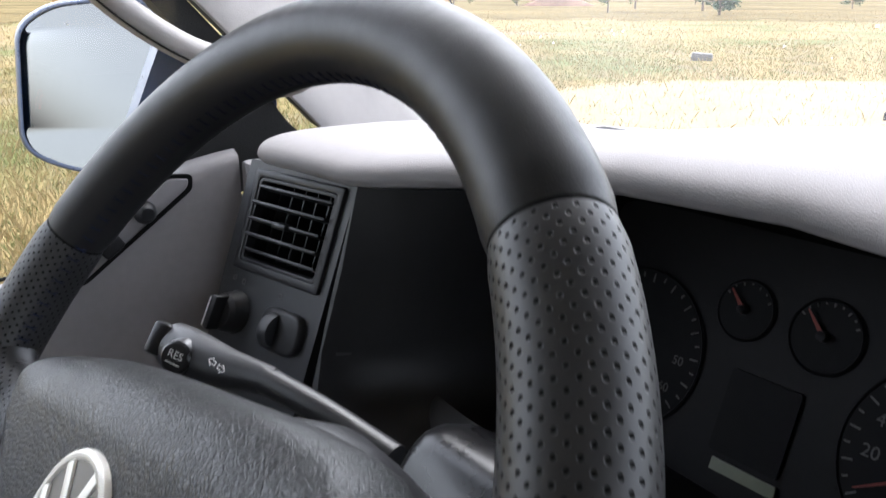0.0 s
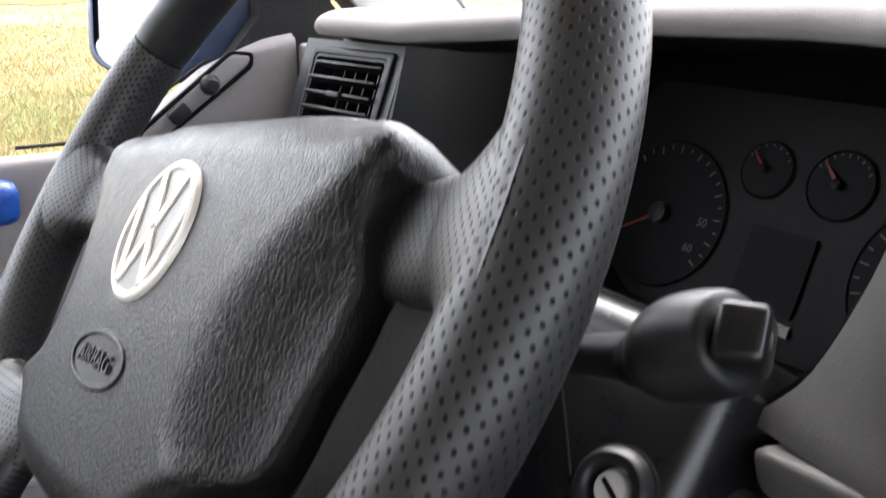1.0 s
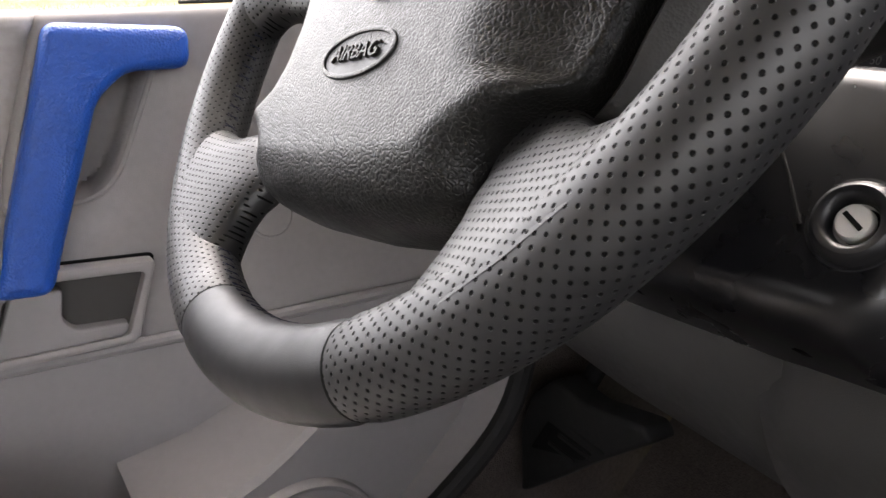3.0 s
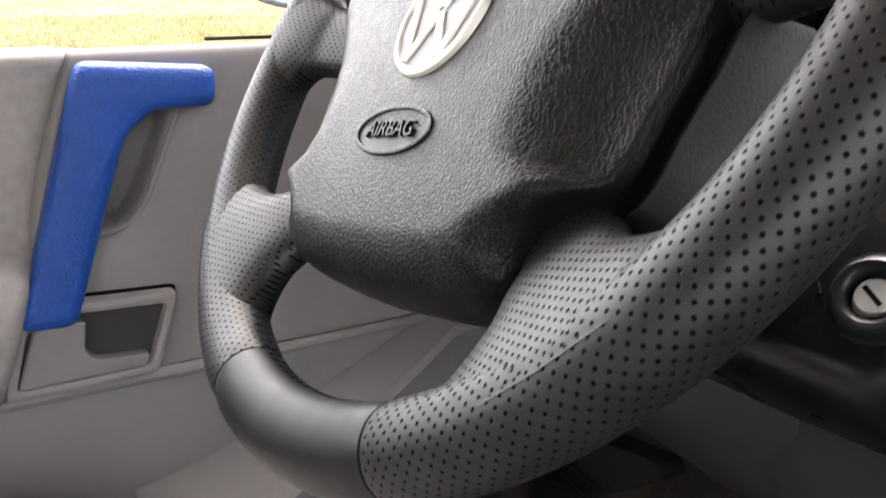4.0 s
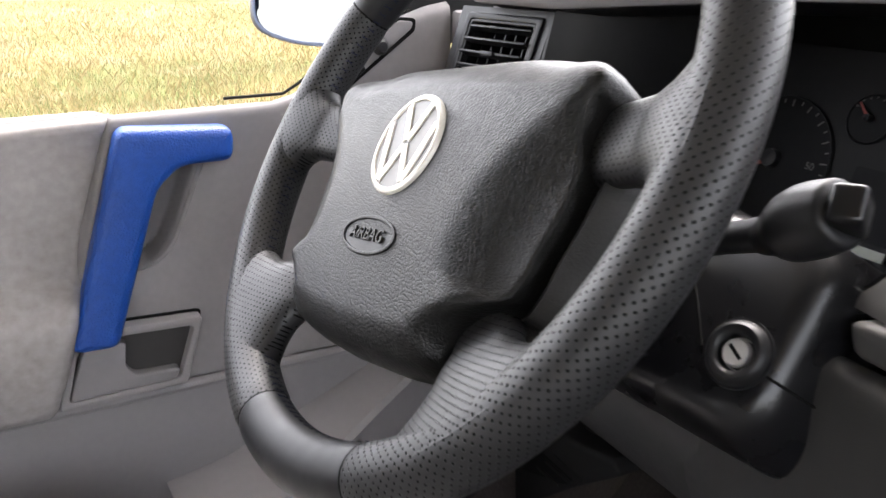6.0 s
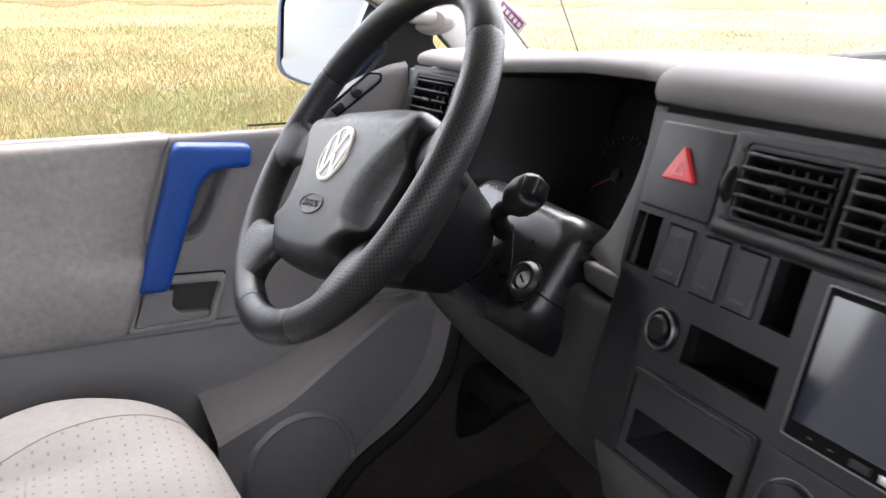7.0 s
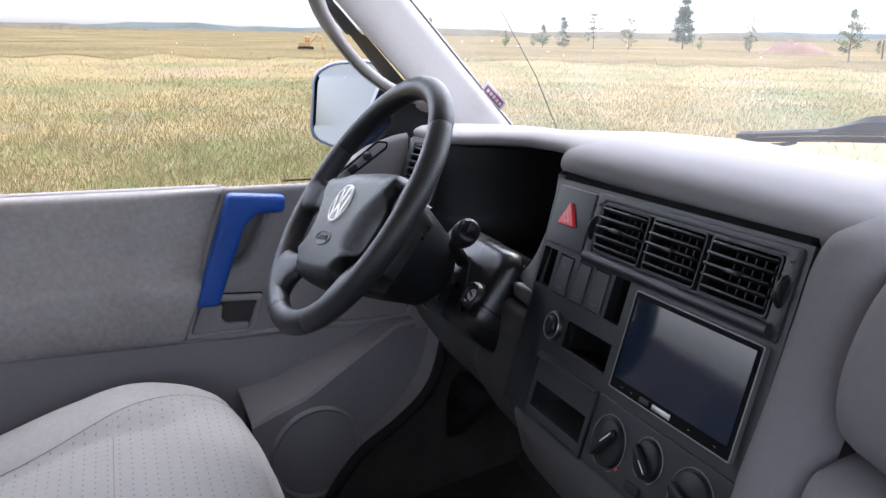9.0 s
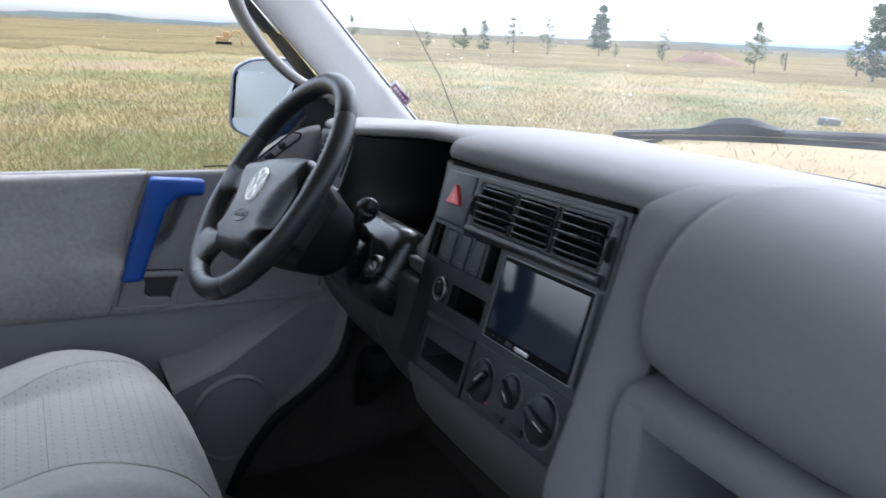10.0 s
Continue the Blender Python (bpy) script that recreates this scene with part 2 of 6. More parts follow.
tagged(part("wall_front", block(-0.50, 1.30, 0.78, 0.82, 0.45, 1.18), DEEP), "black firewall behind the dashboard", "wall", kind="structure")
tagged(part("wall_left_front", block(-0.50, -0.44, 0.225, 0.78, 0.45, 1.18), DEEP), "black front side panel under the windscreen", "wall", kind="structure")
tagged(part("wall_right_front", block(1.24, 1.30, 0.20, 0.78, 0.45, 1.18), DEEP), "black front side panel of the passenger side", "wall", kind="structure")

rows = []
for x in np.linspace(-0.48, 1.28, 24):
    rows.append([(x, screen_base(x) - 0.93 * (z - 1.235) - 0.01 * math.sin((z - 1.235) * 5), z) for z in np.linspace(1.235, 1.69, 10)])
ws = part("windscreen", loft(rows), DUSTY)
tagged(ws, "large raked windscreen glass with dried rain spots", "windscreen", kind="structure")
ws.visible_shadow = False
part("windscreen_seal", merge(tube([(-0.466 - 0.002 * t, 0.470 - 0.219 * t, 1.252 + 0.239 * t) for t in np.linspace(-0.1, 1.85, 12)], 0.0022, 6), tube([(x, screen_base(x) + 0.004, 1.232) for x in np.linspace(-0.48, 1.28, 24)], 0.004, 6)), RUBBER, ws, "black rubber seal")

# dried rain spots on the glass
g = random.Random(21)
bms = []
for i in range(190):
    x = g.choice((g.uniform(-0.46, 0.1), g.uniform(-0.46, 1.2), g.gauss(-0.36, 0.05)))
    z = g.uniform(1.26, 1.66)
    r = g.uniform(0.0005, 0.0014)
    m = Matrix.Translation((x, screen_base(x) - 0.93 * (z - 1.235) - 0.01 * math.sin((z - 1.235) * 5) + 0.0015, z)) @ pose(0, 0, 0, 47, 0, 0) @ Matrix.Diagonal((r * g.uniform(0.7, 2.0), r * g.uniform(0.7, 1.6), 0.0005, 1))
    b = bmesh.new()
    bmesh.ops.create_icosphere(b, subdivisions=1, radius=1, matrix=m)
    me = bpy.data.meshes.new("drop")
    b.to_mesh(me)
    b.free()
    bms.append(me)
b = bmesh.new()
for me in bms:
    b.from_mesh(me)
    bpy.data.meshes.remove(me)
spots = part("rain_spots", b, mat("dried_rain", (0.62, 0.62, 0.60), 0.3, spec=0.8, vary=0.3), ws, "small dried rain spots")
spots["kind"] = "stuff"

# pillar trim beside the windscreen: a rounded strip leaning back
rows, inner = [], []
for t in np.linspace(-0.08, 1.35, 18):
    a = Vector((-0.425, 0.318, 1.255)).lerp(Vector((-0.425, 0.100, 1.479)), t)
    b = Vector((-0.474, 0.462, 1.250)).lerp(Vector((-0.476, 0.243, 1.489)), t)
    row = []
    for s in np.linspace(0, 1, 13):
        p = a.lerp(b, s)
        p = p + Vector((0.5, -0.5, -0.2)).normalized() * 0.028 * math.sin(math.pi * s) ** 0.7
        row.append(p)
    row.append(b + Vector((-0.03, 0.03, 0)))
    rows.append(row)
    inner.append([a + Vector((-0.11, 0.035, 0.0)), a + Vector((-0.001, 0.004, 0))])
PILLAR = mat("pale_grey_pillar_trim", (0.29, 0.275, 0.268), 0.7, spec=0.1, grain=0.4, gsize=1000, vary=0.06)
pillar = thing("pillar_trim", "pale grey plastic windscreen pillar trim", "pillar trim")
part("trim_shell", loft(rows), PILLAR, pillar, angle=60)
part("door_channel", loft(inner), DEEP, pillar, "black door frame channel")
grab = thing("pillar_grab_handle", "pale grey looped grab handle on the windscreen pillar", "grab handle")
GP = spline([(-0.430, 0.070, 1.60), (-0.408, 0.058, 1.53), (-0.400, 0.066, 1.470), (-0.398, 0.098, 1.415), (-0.398, 0.142, 1.364), (-0.400, 0.192, 1.328), (-0.408, 0.240, 1.310), (-0.430, 0.300, 1.302)], 40)
part("handle_bar", tube(GP, [0.0150 + 0.012 * max(0.0, 1 - i / 18) + 0.004 * max(0.0, (i - 28) / 11) for i in range(40)], 16, flat=0.72), PILLAR, grab)
part("seam_line", tube([(p[0] + 0.0105, p[1] - 0.006, p[2] - 0.006) for p in GP[4:34]], 0.0009, 6), RUBBER, grab)
part("mount", move(lathe([(0.0001, 0.012), (0.022, 0.010), (0.028, 0.0), (0.028, -0.01)], 24), Matrix.Translation((-0.425, 0.275, 1.300)) @ pose(0, 0, 0, 75, 0, 40) @ Matrix.Diagonal((1.5, 0.7, 1, 1))), PILLAR, grab)
# black window frame of the door and the blue sail behind it
bm = loft([[(-0.447, 0.150 + d, 1.419 + 0.02 * d) for d in (-0.016, 0.008)], [(-0.447, 0.232 + d, 1.325) for d in (-0.02, 0.012)], [(-0.447, 0.262 + d, 1.258) for d in (-0.05, 0.03)], [(-0.447, 0.262 + d, 1.20) for d in (-0.10, 0.09)]], thick=0.02)
bm2 = loft([[(-0.447, 0.150 + d, 1.419 + 0.02 * d) for d in (-0.016, 0.008)], [(-0.447, -0.05 + d, 1.64) for d in (-0.016, 0.008)]], thick=0.02)
part("window_frame", merge(bm, bm2), RUBBER, pillar, "black door window frame")
part("body_sail", loft([[(-0.462, 0.14, 1.20), (-0.462, 0.30, 1.20)], [(-0.462, 0.20, 1.33), (-0.462, 0.30, 1.33)]], thick=0.02), BODYBLUE, pillar, "blue painted body panel")

# vignette sticker, aerial and wiper
stick = thing("windscreen_sticker", "small purple vignette sticker on the windscreen", "sticker")
SM = basis((-0.444, 0.424, 1.306), (0.62, 0.42, -0.66), (0.45, 0.30, 0.84))
PURPLE = mat("purple_print", (0.20, 0.02, 0.12), 0.5)
PAPER = mat("pale_paper", (0.6, 0.58, 0.58), 0.7)
part("sticker_sheet", move(slab(rect(-0.030, -0.011, 0.030, 0.011), 0.0006), SM), PAPER, stick)
part("purple_panel", move(slab(rect(-0.024, -0.0075, 0.026, 0.0075), 0.0005), SM @ Matrix.Translation((0, 0, 0.0012))), PURPLE, stick, "purple printed panel")
for i in range(5):
    part("print_bar", move(slab(rect(-0.018 + i * 0.009, -0.004, -0.012 + i * 0.009, 0.003), 0.0004), SM @ Matrix.Translation((0, 0, 0.0018))), PAPER, stick)
aerial = thing("car_aerial", "thin black whip aerial outside the windscreen", "aerial")
part("whip", tube([(-0.56, 0.640, 1.21), (-0.53, 0.56, 1.34), (-0.50, 0.44, 1.50), (-0.44, 0.26, 1.75)], [0.0014, 0.0010, 0.0008, 0.0006], 8), RUBBER, aerial)
part("foot", move(lathe([(0.0001, 0.02), (0.007, 0.015), (0.011, 0.0), (0.011, -0.02)], 16), Matrix.Translation((-0.563, 0.645, 1.205))), RUBBER, aerial)
wiper = thing("windscreen_wiper", "black windscreen wiper parked on the glass", "wiper")
WX = (-0.136, -0.05, 0.0, 0.1, 0.2, 0.37, 0.55, 0.80)


def blade(x0, x1, lo, hi, y0, y1, n=24, hump=0.0, skew=0.0):
    """A stretch of the wiper between two shares of its height, y0 to y1 thick, with an optional hump on its top."""
    rows = []
    for x in np.linspace(x0, x1, n):
        y = float(np.interp(x, WX, (0.775, 0.815, 0.835, 0.857, 0.871, 0.892, 0.905, 0.90)))
        b = float(np.interp(x, WX, (1.2430, 1.2530, 1.2585, 1.2680, 1.2770, 1.2890, 1.296, 1.300)))
        h = float(np.interp(x, WX, (0.0190, 0.0215, 0.0230, 0.0240, 0.0250, 0.0265, 0.027, 0.026)))
        k = smooth_step((x - x0) / (x1 - x0))
        z0, z1 = b + h * lo, b + h * hi + hump * k
        rows.append([(x, y + y0, z0), (x, y + y0, z0 + (z1 - z0) * 0.55), (x, y + y0 + (y1 - y0) * 0.35, z1 - 0.001), (x, y + y0 + (y1 - y0) * 0.6, z1), (x, y + y1, z1 - 0.002), (x, y + y1, z0)])
    return loft(rows, True, True)


def smooth_step(f):
    """Rises from nought, stays at one, and falls again."""
    r = max(0.0, min(1.0, min(f, 1 - f) / 0.42))
    return r * r * (3 - 2 * r)


WIPER = mat("weathered_black_rubber", (0.011, 0.012, 0.013), 0.7, spec=0.12, grain=0.2, gsize=500, vary=0.2, vsize=12)
part("wiper_lip", blade(-0.137, 0.80, 0.0, 0.42, -0.004, 0.006), RUBBER, wiper, "black wiping lip")
part("wiper_blade", blade(-0.120, 0.80, 0.46, 1.0, -0.008, 0.010), WIPER, wiper, "weathered spoiler of the blade")
part("blade_end", blade(-0.139, -0.1195, 0.40, 1.04, -0.010, 0.012, 4), WIPER, wiper)
part("blade_clip", blade(-0.005, 0.200, 0.52, 0.78, -0.012, 0.006, 12), WIPER, wiper, "clip that holds the blade")
part("arm_head", blade(-0.006, 0.202, 0.80, 1.02, -0.011, 0.012, 26, 0.0195), WIPER, wiper, "humped arm head")
part("end_foot", loft([[(-0.128, 0.772, 1.2435), (-0.128, 0.782, 1.2435), (-0.128, 0.782, 1.2405), (-0.128, 0.772, 1.2405)], [(-0.085, 0.780, 1.2460), (-0.085, 0.792, 1.2460), (-0.085, 0.792, 1.2350), (-0.085, 0.780, 1.2350)], [(-0.045, 0.805, 1.2540), (-0.045, 0.815, 1.2540), (-0.045, 0.815, 1.2500), (-0.045, 0.805, 1.2500)]], True, True), RUBBER, wiper)
# ---- steering wheel ----
WC, TILT, TURN = (-0.0033, 0.0195, 1.2015), 34.2, 11.5
WHEEL = Matrix.Translation(WC) @ pose(0, 0, 0, 90 - TILT, 0, 0) @ pose(0, 0, 0, 0, 0, TURN)
RIM, RA, RB = 0.1812, 0.0166, 0.0158


def rim_piece(a0, a1, shrink=0.0):
    """A stretch of the rim between two angles, with arc length and girth in metres as its UV."""
    n = max(6, int(abs(a1 - a0) / 2.0))
    sides = 40
    bm = bmesh.new()
    uv = bm.loops.layers.uv.new("metres")
    rows = []
    for i in range(n + 1):
        t = radians(a0 + (a1 - a0) * i / n)
        edge = min(i, n - i)
        k = 1.0 - (0.05 if edge == 0 else 0.0) - shrink
        row = []
        for j in range(sides):
            q = 2 * math.pi * j / sides
            r = RIM + RA * k * math.cos(q)
            row.append(bm.verts.new((r * math.cos(t), r * math.sin(t), RB * k * math.sin(q))))
        rows.append(row)
    for i in range(n):
        for j in range(sides):
            jj = (j + 1) % sides
            f = bm.faces.new((rows[i][j], rows[i][jj], rows[i + 1][jj], rows[i + 1][j]))
            for lp, (u, v) in zip(f.loops, ((i, j), (i, j + 1), (i + 1, j + 1), (i + 1, j))):
                lp[uv].uv = (u / n * radians(abs(a1 - a0)) * RIM, v / sides * 2 * math.pi * 0.016)
    return bm


def perforated(name):
    """Black leather punched with staggered rows of small holes."""
    m = mat(name, (0.0135, 0.0135, 0.0142), 0.45, vary=0.15, spec=0.5)
    n, l = m.node_tree.nodes, m.node_tree.links
    uv = n.new("ShaderNodeUVMap")
    uv.uv_map = "metres"
    sep = n.new("ShaderNodeSeparateXYZ")
    l.new(uv.outputs[0], sep.inputs[0])

    def op(kind, a, b=None, c=None):
        k = n.new("ShaderNodeMath")
        k.operation = kind
        for s, v in zip(k.inputs, (a, b, c)):
            if v is None:
                continue
            if isinstance(v, (int, float)):
                s.default_value = v
            else:
                l.new(v, s)
        return k.outputs[0]

    u = op('DIVIDE', sep.outputs[0], 0.0048)
    v = op('DIVIDE', sep.outputs[1], 0.002394)
    row = op('FLOOR', v)
    odd = op('MULTIPLY', op('MODULO', row, 2.0), 0.5)
    du = op('MULTIPLY', op('SUBTRACT', op('FRACT', op('ADD', u, odd)), 0.5), 0.0048)
    dv = op('MULTIPLY', op('SUBTRACT', op('FRACT', v), 0.5), 0.0024)
    d = op('SQRT', op('ADD', op('MULTIPLY', du, du), op('MULTIPLY', dv, dv)))
    hole = n.new("ShaderNodeMapRange")
    hole.interpolation_type = 'SMOOTHSTEP'
    hole.inputs["From Min"].default_value, hole.inputs["From Max"].default_value = 0.00046, 0.00080
    l.new(d, hole.inputs["Value"])
    b = n["Principled BSDF"]
    old = b.inputs["Base Color"].links[0].from_socket
    mx = n.new("ShaderNodeMix")
    mx.data_type = 'RGBA'
    mx.inputs["A"].default_value = (0.004, 0.004, 0.004, 1)
    l.new(hole.outputs[0], mx.inputs["Factor"])
    l.new(old, mx.inputs["B"])
    l.new(mx.outputs["Result"], b.inputs["Base Color"])
    gl = n.new("ShaderNodeMapRange")          # a hole swallows the light: no gloss inside it
    gl.inputs["To Min"].default_value, gl.inputs["To Max"].default_value = 0.04, 0.46
    l.new(hole.outputs[0], gl.inputs["Value"])
    l.new(gl.outputs[0], b.inputs["Specular IOR Level"])
    bump = n.new("ShaderNodeBump")
    bump.inputs["Strength"].default_value, bump.inputs["Distance"].default_value = 0.8, 0.0005
    l.new(hole.outputs[0], bump.inputs["Height"])
    l.new(bump.outputs[0], b.inputs["Normal"])
    return m


PERF = perforated("perforated_black_leather")
wheel = thing("steering_wheel", "black leather steering wheel with perforated grips, turned slightly", "steering wheel")
wheel.matrix_world = WHEEL
part("rim_top", rim_piece(36.0, 148.3), LEATHER, wheel, "smooth black leather rim top")
part("rim_bottom", rim_piece(-106.1, -69.3), LEATHER, wheel, "smooth black leather rim bottom")
part("grip", rim_piece(-68.9, 35.6), PERF, wheel, "perforated leather grip")
part("grip", rim_piece(148.7, 253.5), PERF, wheel, "perforated leather grip")
part("rim_core", rim_piece(0, 359.9, 0.06), DEEP, wheel)


def spoke(sx, aim, radii, widths, heights, mids):
    """A leather spoke from the hub out to the rim, flaring into it with round fillets; aim gives its angle at each radius."""
    n, sides = 30, 36
    bm = bmesh.new()
    uv = bm.loops.layers.uv.new("metres")
    rows, flat = [], []
    for i in range(n + 1):
        r = radii[0] + (radii[-1] - radii[0]) * i / n
        w, h, z = (float(np.interp(r, radii, v)) for v in (widths, heights, mids))
        row, lay = [], []
        for j in range(sides + 1):
            q = 2 * math.pi * j / sides
            c, d = math.cos(q), math.sin(q)
            e = w * math.copysign(abs(c) ** 0.8, c)
            a = aim(r) + e / r
            row.append((sx * r * math.cos(a), r * math.sin(a), z + h * math.copysign(abs(d) ** 0.8, d)))
            lay.append((r * 1.12, e * 1.12 + 0.24))
        rows.append([bm.verts.new(p) for p in row[:-1]])
        flat.append(lay)
    for i in range(n):
        for j in range(sides):
            f = bm.faces.new((rows[i][j], rows[i][(j + 1) % sides], rows[i + 1][(j + 1) % sides], rows[i + 1][j]))
            for lp, (u, v) in zip(f.loops, ((i, j), (i, j + 1), (i + 1, j + 1), (i + 1, j))):
                lp[uv].uv = flat[u][v]
    return bm


SPOKE_H, SPOKE_Z = (0.0110, 0.0112, 0.0116, 0.0121, 0.0127, 0.0136, 0.0145, 0.0156, 0.0160), (-0.019, -0.016, -0.0090, -0.0055, -0.0035, -0.002, -0.001, 0, 0)
for sx in (-1, 1):
    part("spoke", spoke(sx, lambda r: math.asin(0.006 / r), (0.098, 0.12, 0.145, 0.152, 0.158, 0.164, 0.170, 0.178, 0.1835), (0.0195, 0.0195, 0.0195, 0.0205, 0.023, 0.028, 0.036, 0.048, 0.056), SPOKE_H, SPOKE_Z), PERF, wheel, "perforated leather upper spoke", angle=70)
    part("spoke", spoke(sx, lambda r: radians(-46.5), (0.105, 0.128, 0.140, 0.150, 0.157, 0.164, 0.170, 0.178, 0.1835), (0.019, 0.020, 0.0225, 0.027, 0.034, 0.043, 0.053, 0.068, 0.078), SPOKE_H, SPOKE_Z), PERF, wheel, "perforated leather lower spoke", angle=70)

# airbag cover: a flat-faced pad, waisted at the spokes, whose flanks slope down beside a crease
HALF = [(0, 0.0485), (0.050, 0.0480), (0.085, 0.0450), (0.106, 0.0390), (0.1170, 0.0310), (0.1185, 0.0225), (0.1155, 0.0150), (0.1145, 0.0040), (0.1150, -0.0045), (0.1165, -0.0110), (0.1150, -0.0200), (0.1135, -0.0320), (0.1095, -0.0500), (0.1075, -0.0640), (0.1035, -0.0745), (0.0965, -0.0795), (0.0880, -0.0850), (0.0805, -0.0935), (0.0768, -0.1020), (0.0755, -0.1100), (0.0660, -0.1170), (0.0400, -0.1215), (0, -0.1235)]
HALF = spline(HALF, 110)
pad_ring = HALF + [(-x, y) for x, y in HALF[-2:0:-1]]
pad_np = np.array(pad_ring)
pc = Vector((0, -0.04))


def smooth(v):
    v = max(0.0, min(1.0, v))
    return v * v * (3 - 2 * v)


def pad_z(x, y):
    """Height of the cover: gentle dome, rolled edges, sloping flanks."""
    d = float(np.hypot(pad_np[:, 0] - x, pad_np[:, 1] - y).min())
    xc = float(np.interp(y, (-0.095, -0.088, -0.080, -0.072, -0.060, -0.040, -0.025, -0.012, 0.0, 0.012, 0.026), (0.14, 0.110, 0.094, 0.083, 0.079, 0.081, 0.087, 0.095, 0.105, 0.119, 0.14)))
    s = abs(x) - xc
    f = 0.43 * (s + math.hypot(s, 0.012)) * smooth((s + 0.02) / 0.02)
    f = 0.0175 * math.tanh(f / 0.0175)
    r = 0.006 - 0.004 * smooth((s + 0.005) / 0.015) + 0.018 * smooth((-0.078 - y) / 0.03) + 0.024 * smooth((y + 0.004) / 0.034) * smooth((0.126 - abs(x)) / 0.045)
    e = r - math.sqrt(max(0.0, r * r - max(0.0, r - d) ** 2))
    return 0.0152 - 0.22 * x * x - 0.30 * (y + 0.030) ** 2 - f - e


PAD_K = (1.0, 0.996, 0.99, 0.982, 0.972, 0.96, 0.945, 0.925, 0.90, 0.875, 0.85, 0.82, 0.79, 0.76, 0.73, 0.70, 0.66, 0.62, 0.57, 0.51, 0.44, 0.36, 0.26, 0.15, 0.04)
rows = []
for k in PAD_K:
    pts = [(pc.x + (x - pc.x) * k, pc.y + (y - pc.y) * k) for x, y in pad_ring]
    rows.append([(x, y, pad_z(x, y)) for x, y in pts])
rows = [[(x * 0.97, pc.y + (y - pc.y) * 0.97, min(z, -0.012) - 0.022) for x, y, z in rows[0]], [(x * 0.995, y, z - 0.010) for x, y, z in rows[0]]] + rows
bm = loft(rows, True, True)
PADMAT = mat("grained_black_vinyl", (0.0060, 0.0060, 0.0058), 0.38, vary=0.08, spec=0.25)
n, l = PADMAT.node_tree.nodes, PADMAT.node_tree.links
tc = n.new("ShaderNodeTexCoord")
wob = n.new("ShaderNodeTexNoise")
wob.inputs["Scale"].default_value, wob.inputs["Detail"].default_value = 260, 3
l.new(tc.outputs["Object"], wob.inputs["Vector"])
vm = n.new("ShaderNodeVectorMath")
vm.operation = 'MULTIPLY_ADD'
vm.inputs[1].default_value = (0.003, 0.003, 0.003)
l.new(wob.outputs["Color"], vm.inputs[0])
l.new(tc.outputs["Object"], vm.inputs[2])
vo = n.new("ShaderNodeTexVoronoi")
vo.feature = 'DISTANCE_TO_EDGE'
vo.inputs["Scale"].default_value = 500
l.new(vm.outputs[0], vo.inputs["Vector"])
mr = n.new("ShaderNodeMapRange")
mr.inputs["From Max"].default_value = 0.22
l.new(vo.outputs["Distance"], mr.inputs["Value"])
bp = n.new("ShaderNodeBump")
bp.inputs["Strength"].default_value, bp.inputs["Distance"].default_value = 0.36, 0.0005
l.new(mr.outputs[0], bp.inputs["Height"])
l.new(bp.outputs[0], n["Principled BSDF"].inputs["Normal"])
part("airbag_cover", bm, PADMAT, wheel, "grained black vinyl airbag cover", angle=70)
HUBM = mat("dusty_black_vinyl", (0.024, 0.023, 0.022), 0.5, spec=0.3, grain=0.2, gsize=900, vary=0.3, vsize=30)


def bowl_row(k, z, flare=0.0, rnd=0.0, r=0.1):
    """A ring of the hub shell: pulled out past the cover's flanks by flare and turned into a circle by rnd."""
    row = []
    for x, y in pad_ring:
        m = smooth((abs(x) - 0.090) / 0.014) * smooth((-0.004 - y) / 0.010) * smooth((y + 0.088) / 0.010)
        kk = k + (1.0 + flare - k) * m if flare else k
        px, py = pc.x + (x - pc.x) * kk, pc.y + (y - pc.y) * kk
        d = math.hypot(px, py + 0.027)
        row.append((px + (px / d * r - px) * rnd, py + ((py + 0.027) / d * r - 0.027 - py) * rnd, z + (0.019 * m if flare else 0)))
    return row


part("hub_shell", loft([bowl_row(0.86, -0.034), bowl_row(0.88, -0.036, -0.05), bowl_row(0.89, -0.036, 0.040), bowl_row(0.89, -0.031, 0.052), bowl_row(0.89, -0.030, 0.07), bowl_row(0.885, -0.036, 0.10), bowl_row(0.87, -0.046, 0.15), bowl_row(0.84, -0.056, 0.165), bowl_row(0.80, -0.066, 0.12), bowl_row(0.76, -0.078, 0.03)], True), HUBM, wheel, "dusty black hub shell beside the cover", angle=60)
part("hub", loft([bowl_row(0.80, -0.046, 0, 0.3, 0.080), bowl_row(0.80, -0.062, 0, 0.8, 0.080), bowl_row(0.8, -0.078, 0, 1.0, 0.078), bowl_row(0.8, -0.095, 0, 1.0, 0.073), bowl_row(0.8, -0.115, 0, 1.0, 0.066), bowl_row(0.8, -0.150, 0, 1.0, 0.054), bowl_row(0.8, -0.166, 0, 1.0, 0.035)], True, True), BLACK, wheel, "black bowl-shaped wheel hub", angle=60)
EMB = Matrix.Translation((0.0, -0.0115, 0.0150)) @ pose(0, 0, 0, 0, 0, 0)
IVORY = mat("silver_badge_face", (0.72, 0.70, 0.64), 0.45, metal=0.3, vary=0.06)
badge = part("badge", move(lathe([(0.0001, 0.0012), (0.0258, 0.0012)], 48), EMB), mat("badge_ground", (0.16, 0.15, 0.14), 0.4, vary=0.15), wheel, "round badge ground")
